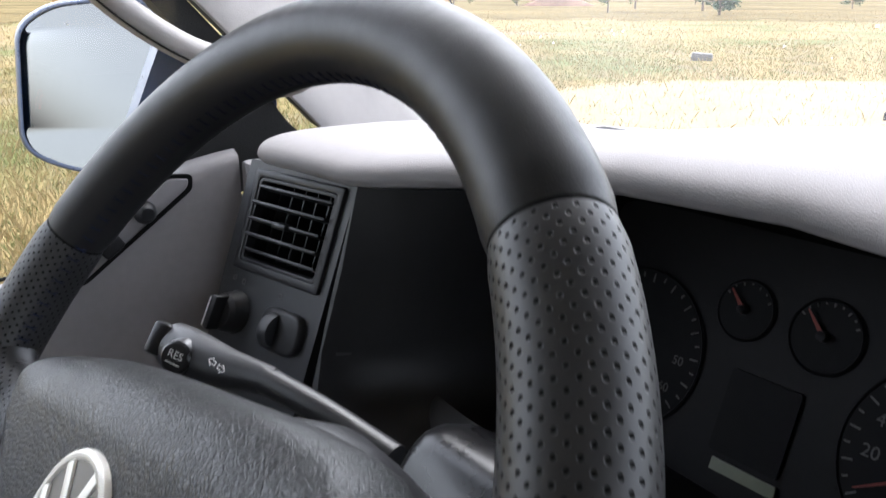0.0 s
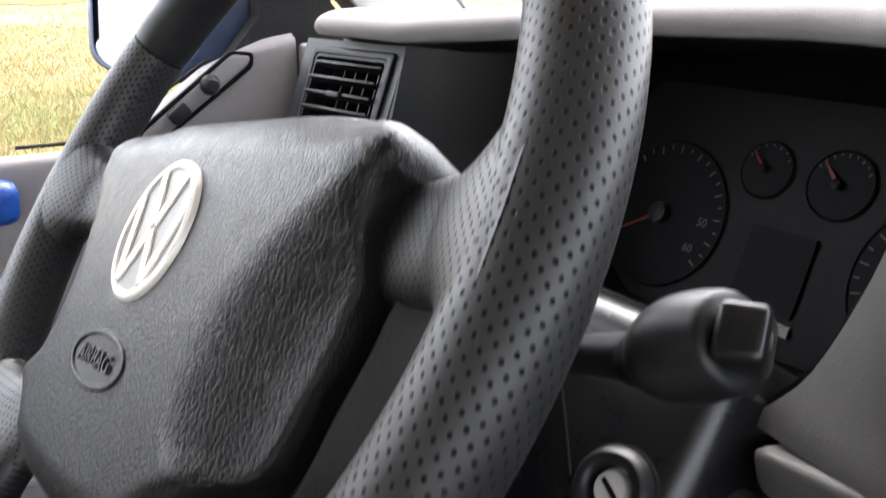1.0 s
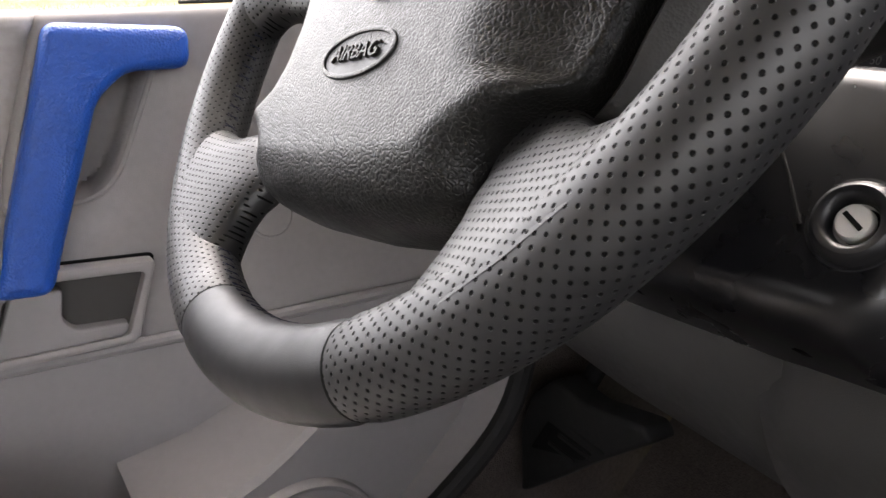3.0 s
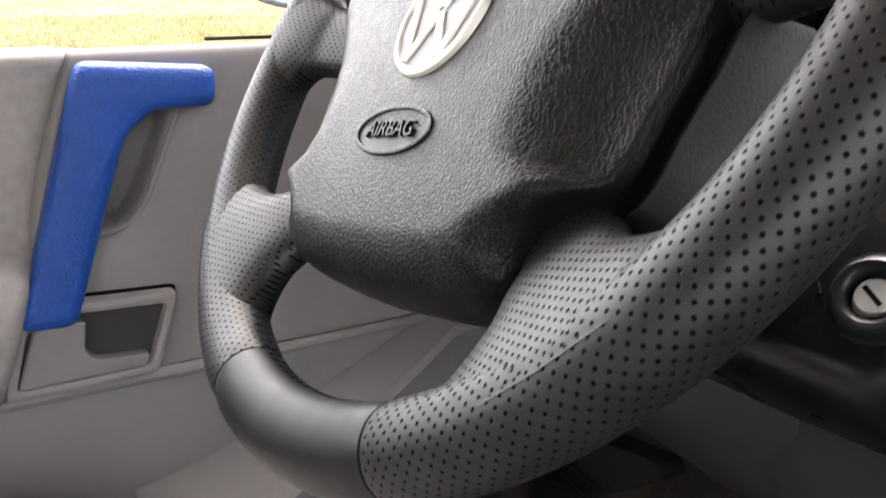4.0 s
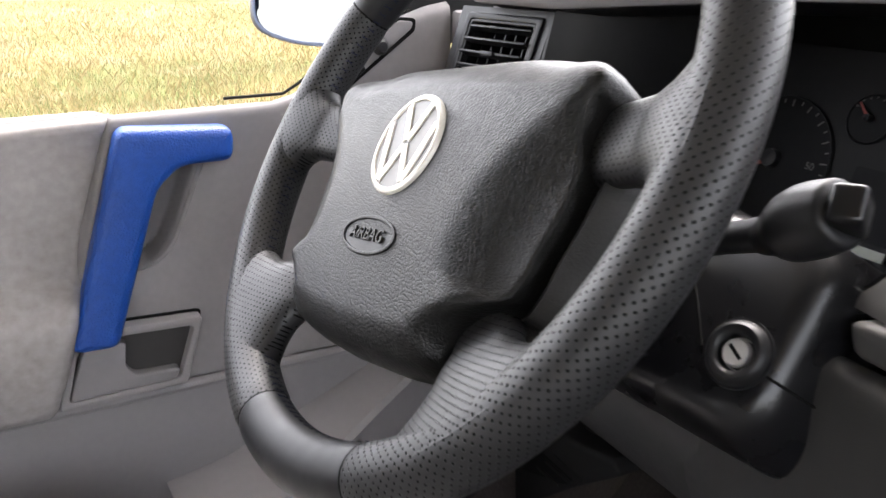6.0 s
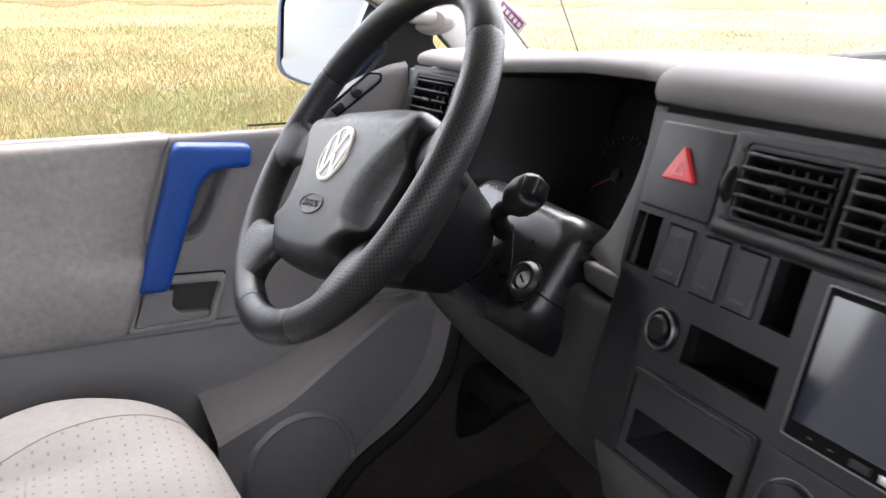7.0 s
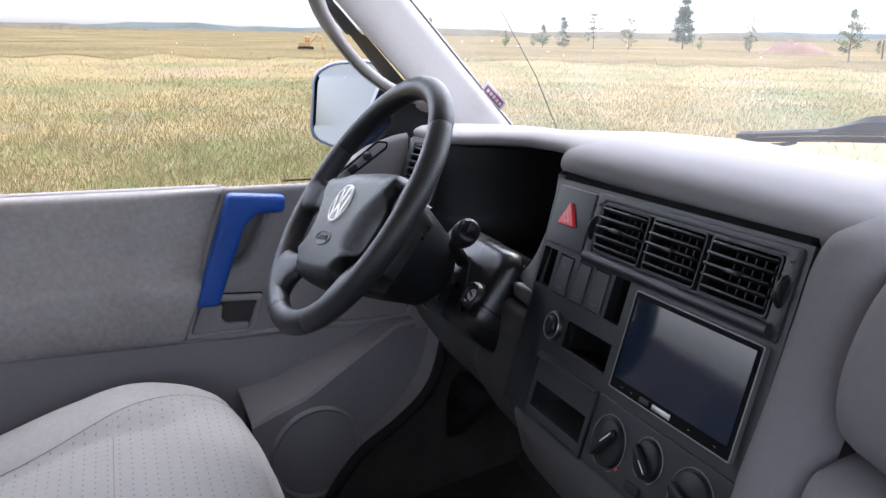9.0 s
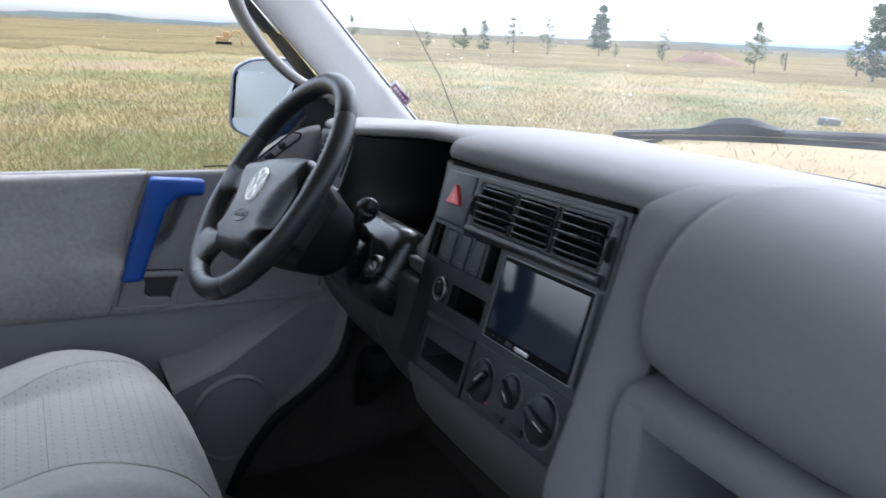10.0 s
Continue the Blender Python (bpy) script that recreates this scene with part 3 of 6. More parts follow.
part("badge_ring", move(lathe([(0.0252, 0.0010), (0.0258, 0.0022), (0.0272, 0.0025), (0.0286, 0.0018), (0.0292, 0.0006), (0.0294, -0.002)], 56), EMB), IVORY, badge, "polished chrome ring")


def stroke(x0, y0, x1, y1, w=0.0046):
    d = Vector((x1 - x0, y1 - y0)).normalized()
    s = Vector((-d.y, d.x)) * w / 2
    return move(slab([(x0 - s.x, y0 - s.y), (x1 - s.x, y1 - s.y), (x1 + s.x, y1 + s.y), (x0 + s.x, y0 + s.y)], 0.0012, 0.0004, 1), EMB @ Matrix.Translation((0, 0, 0.0022)))


for a in ((-0.0110, 0.0228, -0.0005, 0.0018), (0.0110, 0.0228, 0.0005, 0.0018), (-0.0222, 0.0120, -0.0115, -0.0215), (0.0222, 0.0120, 0.0115, -0.0215), (-0.0115, -0.0215, -0.0005, -0.0010), (0.0115, -0.0215, 0.0005, -0.0010)):
    part("badge_stroke", stroke(*a), IVORY, badge)
oval = [(0.0275 * math.cos(2 * math.pi * i / 40), 0.0110 * math.sin(2 * math.pi * i / 40)) for i in range(40)]
part("badge_frame", move(ring(oval, [(x * 0.90, y * 0.80) for x, y in oval], 0.003, 0.0006), Matrix.Translation((0, -0.0635, 0.0158))), PADMAT, wheel)
part("badge_plate", move(slab([(x * 0.9, y * 0.8) for x, y in oval], 0.002), Matrix.Translation((0, -0.0635, 0.0148))), BLACK, wheel)
letters("AIRBAG", 0.0098, HUBM, wheel, Matrix.Translation((0, -0.0635, 0.0150)), depth=0.0012)

# hand stitching along the inner side of the rim
THREAD = mat("blue_black_thread", (0.010, 0.013, 0.035), 0.85, spec=0.1)
bms = []
for i in range(150):
    t = radians(8 + 344 * i / 150 + 90 - 172 + 98)
    for q0, q1, dt in ((168, 190, 0.010), (190, 168, 0.010)):
        pts = []
        for s, q in ((0, q0), (0.5, (q0 + q1) / 2), (1, q1)):
            r = RIM + (RA + 0.0001) * math.cos(radians(q))
            a = t + dt * s
            pts.append((r * math.cos(a), r * math.sin(a), (RB + 0.0001) * math.sin(radians(q))))
        bms.append(tube(pts, 0.0002, 4, caps=False))
part("stitching", merge(*bms), THREAD, wheel, "crossed dark thread stitching")

PRINT = mat("dim_white_print", (0.085, 0.085, 0.082), 0.6)
# ---- steering column ----
AX = WHEEL @ pose(0, 0, 0, 0, 0, -TURN)
column = thing("steering_column", "gloss black steering column shroud with ignition lock", "steering column")


def face_ring(x0, x1, y0, y1, z, r):
    return [(x, y, z) for x, y in rounded([(x0, y0 - 0.014), (x1 - 0.012, y0), (x1, y0 + 0.020), (x1 - 0.006, y1 - 0.014), (x1 - 0.020, y1), (x0, y1)], r, 5)]


bm = loft([face_ring(-0.075, 0.112, -0.046, 0.042, -0.1790, 0.018), face_ring(-0.080, 0.119, -0.054, 0.049, -0.1805, 0.020), face_ring(-0.083, 0.1245, -0.060, 0.055, -0.1850, 0.022), face_ring(-0.086, 0.1285, -0.065, 0.059, -0.193, 0.024), face_ring(-0.088, 0.1315, -0.070, 0.062, -0.207, 0.024), face_ring(-0.088, 0.134, -0.073, 0.064, -0.25, 0.024), face_ring(-0.088, 0.138, -0.074, 0.066, -0.31, 0.024)], True, True)
part("shroud", move(bm, AX), GLOSS, column, "gloss black shroud", angle=50)
part("shroud_seam", move(tube(spline([(0.026, 0.012, -0.1790), (0.036, 0.014, -0.1789), (0.046, 0.005, -0.1789), (0.060, -0.010, -0.1789), (0.074, -0.026, -0.1789)], 14), 0.0010, 6), AX), DEEP, column)
part("shroud_split", move(tube([(0.110, -0.0235, -0.1788), (0.118, -0.0238, -0.1800), (0.1245, -0.024, -0.185), (0.131, -0.025, -0.205), (0.138, -0.027, -0.30)], 0.0009, 6), AX), DEEP, column)
part("stalk_slot", move(slab(rounded(rect(-0.010, 0.002, 0.034, 0.022), 0.008, 3), 0.004), AX @ Matrix.Translation((0, 0, -0.1786))), DEEP, column)
KEY = basis((0.096, 0.154, 1.086), (1, 0.18, 0), (0, 0.55, 0.83))
part("lock_bezel", move(lathe([(0.0098, -0.006), (0.0102, 0.0025), (0.0112, 0.0045), (0.0130, 0.0058), (0.0152, 0.0060), (0.0170, 0.0048), (0.0182, 0.0022), (0.0190, 0.0006), (0.0204, 0.0004), (0.0210, -0.012)], 48), KEY), BLACK, column, "black rounded lock ring")
LOCKM = mat("worn_zinc", (0.62, 0.60, 0.58), 0.5, metal=0.55, vary=0.12, vsize=120)
lock = part("lock_cylinder", move(lathe([(0.0001, 0.0034), (0.0072, 0.0034), (0.0079, 0.0024), (0.0081, -0.003), (0.0096, -0.002), (0.0096, -0.012)], 40), KEY), LOCKM, column, "worn steel lock face")
part("key_slot", move(block(-0.0011, 0.0011, -0.0054, 0.0054, 0.0028, 0.0038), KEY @ pose(0, 0, 0, 0, 0, 57)), DEEP, lock)


def swept(points, radii, flat, up, n=26, sides=20):
    """A round-sectioned body along a smooth line in the column's frame."""
    c = spline([tuple(p) + (r,) for p, r in zip(points, radii)], n)
    return move(tube([p[:3] for p in c], [max(0.0004, float(p[3])) for p in c], sides, flat=flat, up=up), AX)


sw = thing("wiper_stalk", "black wiper stalk with a thumb switch at its end", "column stalk")
part("arm", swept([(0.020, 0.011, -0.176), (0.052, 0.018, -0.146), (0.105, 0.0235, -0.110), (0.146, 0.0325, -0.0925)], [0.0100, 0.0086, 0.0078, 0.0086], 1.0, (0, 0, 1)), BLACK, sw)
part("head", swept([(0.140, 0.030, -0.0955), (0.149, 0.034, -0.0915), (0.157, 0.037, -0.0875), (0.166, 0.041, -0.084), (0.176, 0.045, -0.0805), (0.1815, 0.0475, -0.0785), (0.182, 0.0477, -0.0783)], [0.0088, 0.0118, 0.0158, 0.0170, 0.0160, 0.0135, 0.0005], 0.95, (0, 0, 1)), BLACK, sw, "rounded black stalk head")
TS = AX @ basis((0.183, 0.048, -0.0775), (-0.30, 0.95, 0.05), (0.35, 0.06, 0.93)) @ pose(0, 0, 0, 0, 0, 0)
part("thumb_switch", move(block(-0.0085, 0.0085, -0.0112, 0.0112, -0.006, 0.0085, 0.0030, 3), TS), GLOSS, sw, "flat black thumb switch")
part("printed_mark", move(ring(rect(-0.002, 0.002, 0.002, 0.006), rect(-0.0015, 0.0025, 0.0015, 0.0055), 0.0003), TS @ Matrix.Translation((0, 0, 0.0088))), PRINT, sw)
sl = thing("indicator_stalk", "black indicator stalk with cruise control button", "column stalk")
FACE = (0.55, 0.12, 0.75)
part("arm", swept([(-0.005, 0.044, -0.105), (-0.045, 0.045, -0.092), (-0.085, 0.0425, -0.082)], [0.0074, 0.0066, 0.0068], 0.9, FACE), BLACK, sl)
part("head", swept([(-0.080, 0.0435, -0.083), (-0.095, 0.0405, -0.080), (-0.115, 0.0355, -0.076), (-0.138, 0.0315, -0.072), (-0.156, 0.0295, -0.070), (-0.165, 0.0285, -0.069), (-0.1655, 0.0285, -0.069)], [0.0068, 0.0080, 0.0106, 0.0130, 0.0128, 0.0108, 0.0005], 0.72, FACE), BLACK, sl, "rounded black stalk head")
part("end_rocker", move(block(-0.0055, 0.0055, -0.009, 0.009, -0.008, 0.006, 0.002, 2), AX @ basis((-0.166, 0.0288, -0.066), (-0.9, -0.1, 0.45), (-0.05, 1, 0.0))), GLOSS, sl, "black rocker at the stalk end")
SM2 = AX @ basis((-0.137, 0.0285, -0.0635), (0.80, 0.06, -0.60), (-0.04, 0.98, 0.10))
part("cruise_button", move(lathe([(0.0001, 0.0055), (0.0072, 0.0055), (0.0085, 0.0045), (0.0092, 0.0), (0.0100, -0.001), (0.0105, -0.008)], 32), SM2), GLOSS, sl, "round black button")
letters("RES", 0.0056, WHITE, sl, SM2 @ Matrix.Translation((0, 0.0012, 0.0056)), depth=0.0001)
part("underline", move(slab(rect(-0.0042, -0.0035, 0.0042, -0.0028), 0.0003), SM2 @ Matrix.Translation((0, 0, 0.0059))), WHITE, sl)
arrow = [(-0.0042, 0), (-0.0016, 0.0026), (-0.0016, 0.0012), (0.0006, 0.0012), (0.0006, -0.0012), (-0.0016, -0.0012), (-0.0016, -0.0026)]
for s in (1, -1):
    o = [(x * s, y) for x, y in arrow]
    inn = [(x * 0.74 - 0.0004 * s, y * 0.60) for x, y in o]
    part("arrow_mark", move(ring(o, inn, 0.0003), AX @ basis((-0.1085, 0.0365, -0.0680), (0.80, -0.16, -0.58), (0.16, 0.97, 0.05)) @ Matrix.Translation((-0.0013 * s, 0, 0))), WHITE, sl)

# ---- dashboard ----
dash = thing("dashboard", "grey soft plastic dashboard with overhanging top", "dashboard")
ST = [(-0.318, 0.262, 1.240), (-0.317, 0.232, 1.246), (-0.313, 0.217, 1.249), (-0.306, 0.210, 1.250), (-0.295, 0.208, 1.250), (-0.25, 0.214, 1.250), (-0.20, 0.218, 1.250), (-0.180, 0.225, 1.251), (-0.12, 0.276, 1.256), (-0.05, 0.302, 1.262), (0.05, 0.306, 1.266), (0.11, 0.292, 1.267), (0.138, 0.262, 1.268), (0.150, 0.247, 1.268), (0.30, 0.242, 1.270), (0.50, 0.242, 1.272), (0.575, 0.243, 1.272), (0.600, 0.246, 1.270), (0.612, 0.254, 1.262), (0.622, 0.275, 1.240)]
rows = []
for x, ye, ze in ST:
    base = max(screen_base(x) - 0.006, ye + 0.18)
    k = float(np.interp(x, (-0.18, -0.08, 0.115, 0.150), (0.62, 0.72, 0.74, 1.0)))
    ze += float(np.interp(x, (-0.18, -0.08, 0.115, 0.150), (0.006, 0.006, 0.005, 0.0)))
    rows.append([(x, y, z) for y, z in spline([(base, 1.230), (base - 0.05, 1.240), ((base + ye) / 2 + 0.05, ze + 0.006 * k), (ye + 0.120, ze + 0.0195 * k), (ye + 0.080, ze + 0.0215 * k), (ye + 0.040, ze + 0.0216 * k), (ye + 0.018, ze + 0.0192 * k), (ye + 0.005, ze + 0.0125 * k), (ye, ze + 0.003 * k), (ye + 0.001, ze - 0.006 * k), (ye + 0.010, ze - 0.0112 * k), (ye + 0.06, ze - 0.011 * k)], 40)])
part("dash_top", loft(rows), GREY, dash, "grey grained dash top", angle=60)
# raised left end over the vent, seen as a thick lip
part("end_cap", move(slab(rounded([(0.250, 1.262), (0.27, 1.266), (0.45, 1.255), (0.45, 1.10), (0.26, 1.10), (0.245, 1.235)], 0.006, 3), 0.012, 0.003), basis((-0.318, 0, 0), (0, 1, 0), (0, 0, 1))), GREY, dash)

part("end_filler", block(-0.379, -0.338, 0.226, 0.44, 0.88, 1.238, 0.004), GREYLOW, dash)

# passenger side: rounded flank, airbag lid, shelf
rows = []
for x, k in ((0.583, 0.014), (0.5860, 0.004), (0.5895, -0.001), (0.598, -0.006), (0.612, -0.009), (0.635, -0.006), (0.648, 0.004), (0.652, 0.020)):
    rows.append([(x, y + k, z - k * 0.3) for y, z in spline([(0.86, 1.222), (0.60, 1.270), (0.42, 1.290), (0.31, 1.292), (0.256, 1.281), (0.232, 1.258), (0.218, 1.21), (0.195, 1.13), (0.170, 1.05), (0.150, 0.98), (0.160, 0.92), (0.22, 0.85), (0.34, 0.76)], 44)])
part("console_flank", loft(rows), GREY, dash, "grey rounded console flank", angle=60)
PROF = [(0.455, 1.262), (0.452, 1.285), (0.435, 1.297), (0.39, 1.303), (0.325, 1.304), (0.262, 1.292), (0.214, 1.258), (0.190, 1.210), (0.187, 1.168), (0.205, 1.139), (0.25, 1.13)]
rows = []
for x, k in ((0.656, 0.030), (0.658, 0.014), (0.664, 0.004), (0.676, -0.002), (0.72, -0.010), (0.85, -0.020), (1.00, -0.020), (1.19, -0.010)):
    rows.append([(x, y + k, z - abs(k) * 0.3) for y, z in spline(PROF, 40)])
part("airbag_lid", loft(rows), GREY, dash, "grey bulging passenger airbag lid", angle=60)
rows = [[(x, y + k, z) for y, z in spline([(0.26, 1.128), (0.200, 1.124), (0.182, 1.114), (0.178, 1.098), (0.180, 1.089)], 12)] for x, k in ((0.656, 0.03), (0.660, 0.006), (0.672, 0.0), (0.95, -0.012), (1.19, -0.01))]
DR0 = [[(x, y, z) for y, z in spline([(max(screen_base(x), 0.50), 1.231), (0.58 + 0.5 * (max(screen_base(x), 0.52) - 0.62), 1.262), (0.47, 1.280), (0.40, 1.284), (0.36, 1.27)], 20)] for x in np.linspace(0.60, 1.21, 14)]
part("dash_rear", loft(DR0), GREY, dash, "grey dash top behind the airbag lid", angle=60)
part("shelf_lip", loft(rows), GREY, dash, angle=60)
rows = [[(x, y, z) for y, z in spline([(0.180, 1.090), (0.26, 1.080), (0.33, 1.055), (0.345, 0.99), (0.33, 0.93), (0.24, 0.915), (0.175, 0.91), (0.168, 0.89), (0.20, 0.82), (0.32, 0.74)], 30)] for x in (0.694, 0.95, 1.19)]
part("shelf", loft(rows), GREYLOW, dash, "deep open glovebox shelf", angle=60)
part("shelf_side", move(slab(rounded([(0.172, 0.80), (0.172, 1.09), (0.185, 1.118), (0.36, 1.118), (0.36, 0.80)], 0.012, 3), 0.034, 0.008, 3), basis((0.692, 0, 0), (0, 1, 0), (0, 0, 1))), GREY, dash)
part("shelf_divider", block(0.80, 0.812, 0.19, 0.34, 0.92, 1.075, 0.005), GREYLOW, dash)

# driver knee panel
rows = []
for x, k in ((-0.38, 0.06), (-0.34, 0.03), (-0.28, 0.012), (-0.15, 0.0), (0.0, 0.0), (0.10, 0.0), (0.19, 0.004), (0.24, 0.010), (0.28, 0.03)):
    rows.append([(x, y + k, z) for y, z in spline([(0.28, 1.09), (0.215, 1.045), (0.185, 1.005), (0.188, 0.96), (0.225, 0.90), (0.30, 0.84), (0.40, 0.80), (0.55, 0.80)], 30)])
KNEEM = mat("dark_grey_knee_plastic", (0.030, 0.029, 0.028), 0.62, grain=0.25, gsize=1400, vary=0.08, spec=0.25)
part("knee_panel", loft(rows), KNEEM, dash, "dark grey knee panel", angle=60)
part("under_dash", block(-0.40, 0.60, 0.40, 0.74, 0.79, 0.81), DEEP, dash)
PADG = mat("dark_grey_step_plastic", (0.058, 0.056, 0.054), 0.6, grain=0.25, gsize=1300, vary=0.08, spec=0.3)
# console left flank: upper strip beside the dials, the stepped frame below it and the raised knee pad
part("flank_strip", merge(loft([[(x, y, z) for x, y, z in spline([(0.150, 0.250, 1.258), (0.150, 0.238, 1.20), (0.138, 0.222, 1.145), (0.124, 0.213, 1.122), (0.112, 0.211, 1.113)], 16)], [(x, y, z) for x, y, z in spline([(0.172, 0.232, 1.258), (0.176, 0.222, 1.20), (0.180, 0.206, 1.145), (0.184, 0.197, 1.122), (0.188, 0.194, 1.113)], 16)], [(x, y, z) for x, y, z in spline([(0.184, 0.236, 1.258), (0.190, 0.226, 1.20), (0.196, 0.208, 1.145), (0.202, 0.198, 1.122), (0.206, 0.196, 1.113)], 16)]])), PADG, dash, "charcoal flank strip", angle=60)
part("flank_side", loft([[(0.150, 0.251, 1.258), (0.150, 0.239, 1.20), (0.138, 0.223, 1.145), (0.118, 0.213, 1.118)], [(0.165, 0.42, 1.25), (0.165, 0.42, 1.20), (0.16, 0.42, 1.145), (0.15, 0.42, 1.05)]]), CHAR, dash)
part("flank_frame", move(slab(rounded([(-0.062, 0.006), (0.050, 0.015), (0.058, -0.060), (0.060, -0.150), (0.022, -0.150), (0.025, -0.030), (0.014, -0.013), (-0.054, -0.012)], 0.007, 4), 0.06, 0.004, 3), basis((0.190, 0.1925, 1.105), (1, -0.05, 0), (0, 0.13, 0.99))), PADG, dash, "grey stepped frame beside the knee pad", angle=60)
rows = []
KNEE = spline([(0.222, 1.074), (0.204, 1.0855), (0.192, 1.0850), (0.185, 1.076), (0.181, 1.045), (0.178, 1.005), (0.180, 0.96), (0.216, 0.895), (0.29, 0.832), (0.40, 0.79)], 40)
for x, k in ((0.02, 0.030), (0.035, 0.008), (0.06, 0.003), (0.10, 0.0), (0.16, -0.002), (0.195, 0.0), (0.206, 0.003), (0.212, 0.010), (0.214, 0.030)):
    rows.append([(x - 0.022 * max(0.0, 1.02 - z) / 0.07 * (1 if x > 0.19 else 0) * 0.5, y + k, z - max(0.0, k) * 0.5) for y, z in KNEE])
part("knee_pad", loft(rows), KNEEM, dash, "raised grey knee pad", angle=60)

# instrument binnacle: hood underside, cheeks, rear wall
ring0 = [(-0.209, 0.236, 1.250), (-0.214, 0.224, 1.19), (-0.222, 0.210, 1.13), (-0.218, 0.200, 1.085), (-0.15, 0.205, 1.062), (0.0, 0.22, 1.06), (0.10, 0.218, 1.07), (0.135, 0.224, 1.13), (0.150, 0.240, 1.20), (0.152, 0.252, 1.256)]
ring1 = [(-0.165, 0.44, 1.243), (-0.170, 0.43, 1.19), (-0.172, 0.42, 1.13), (-0.165, 0.40, 1.075), (-0.13, 0.395, 1.055), (0.0, 0.395, 1.05), (0.12, 0.395, 1.055), (0.16, 0.41, 1.13), (0.16, 0.43, 1.19), (0.16, 0.44, 1.25)]
mid = [tuple(Vector(a).lerp(Vector(b), 0.12) + Vector((0.012 if a[0] < 0 else -0.012, 0, 0.008 if a[2] < 1.1 else 0))) for a, b in zip(ring0, ring1)]
part("binnacle", loft([ring0, mid, ring1]), BLACK, dash, "black binnacle well", angle=70)
part("hood_underside", loft([[(x, y + 0.010, z - 0.0015) for x, y, z in ST[6:16]], [(x, y + 0.05, z - 0.008) for x, y, z in ST[6:16]], [(x, 0.50, 1.240) for x, y, z in ST[6:16]]]), BLACK, dash)

CFACE = mat("cluster_black", (0.009, 0.009, 0.010), 0.65, spec=0.25)
cluster = thing("instrument_cluster", "unlit dark instrument cluster with dials and small displays", "instrument cluster")
CL = basis((0, 0.40, 1.075), (1, 0, 0), (0, 0.35, 0.94))
part("well_back", block(-0.22, 0.20, 0.462, 0.475, 1.0, 1.262), DEEP, cluster)
part("cluster_face", move(slab(rounded(rect(-0.175, -0.035, 0.172, 0.150), 0.02, 4), 0.01), CL), CFACE, cluster)
DIAL = mat("dial_black", (0.007, 0.007, 0.008), 0.7, spec=0.2)
NEEDLE = mat("red_needle", (0.20, 0.03, 0.02), 0.6)


def dial(cx, cy, r, a0, a1, n, needle, numbers=(), size=0.009):
    d = part("dial", move(lathe([(0.0001, 0.0), (r, 0.0), (r + 0.001, 0.001), (r + 0.002, 0.0)], 40), CL @ Matrix.Translation((cx, cy, 0.002))), DIAL, cluster)
    bms = []
    for i in range(n):
        a = radians(a0 + (a1 - a0) * i / (n - 1))
        long = i % 2 == 0
        bms.append(move(block(r * (0.86 if long else 0.91), r * 0.97, -0.0006, 0.0006, 0.0, 0.0004), CL @ Matrix.Translation((cx, cy, 0.0024)) @ pose(0, 0, 0, 0, 0, math.degrees(a))))
    part("tick_ring", merge(*bms), PRINT, d)
    for txt, a in numbers:
        letters(txt, size, PRINT, d, CL @ Matrix.Translation((cx + r * 0.70 * math.cos(radians(a)), cy + r * 0.70 * math.sin(radians(a)), 0.0026)), depth=0.0001)
    part("needle", move(slab([(-r * 0.12, -0.0018), (r * 0.86, -0.0004), (r * 0.86, 0.0004), (-r * 0.12, 0.0018)], 0.001), CL @ Matrix.Translation((cx, cy, 0.006)) @ pose(0, 0, 0, 0, 0, needle)), NEEDLE, d)
    part("needle_cap", move(lathe([(0.0001, 0.010), (r * 0.14, 0.009), (r * 0.16, 0.003)], 20), CL @ Matrix.Translation((cx, cy, 0))), BLACK, d)


dial(0.096, 0.046, 0.058, 215, -35, 25, 212, (("20", 186), ("40", 158)), 0.011)
dial(-0.122, 0.046, 0.056, 215, -35, 25, 212, (("50", 2), ("60", -30)), 0.009)
dial(-0.046, 0.096, 0.019, 150, 30, 7, 135)
dial(0.010, 0.096, 0.022, 150, 30, 9, 135)
LCDG = mat("unlit_lcd_green", (0.16, 0.18, 0.12), 0.35)
part("trip_display", move(slab(rounded(rect(-0.041, 0.002, 0.009, 0.058), 0.003, 3), 0.002), CL @ Matrix.Translation((0, 0, 0.0026))), DIAL, cluster, "dark central display")
part("odometer_display", move(slab(rect(-0.036, -0.010, 0.011, -0.002), 0.002), CL @ Matrix.Translation((0, 0, 0.003))), LCDG, cluster, "pale green unlit display")
part("clock_display", move(slab(rect(0.066, -0.006, 0.080, 0.004), 0.002), CL @ Matrix.Translation((0, 0, 0.003))), LCDG, cluster, "pale green unlit display")
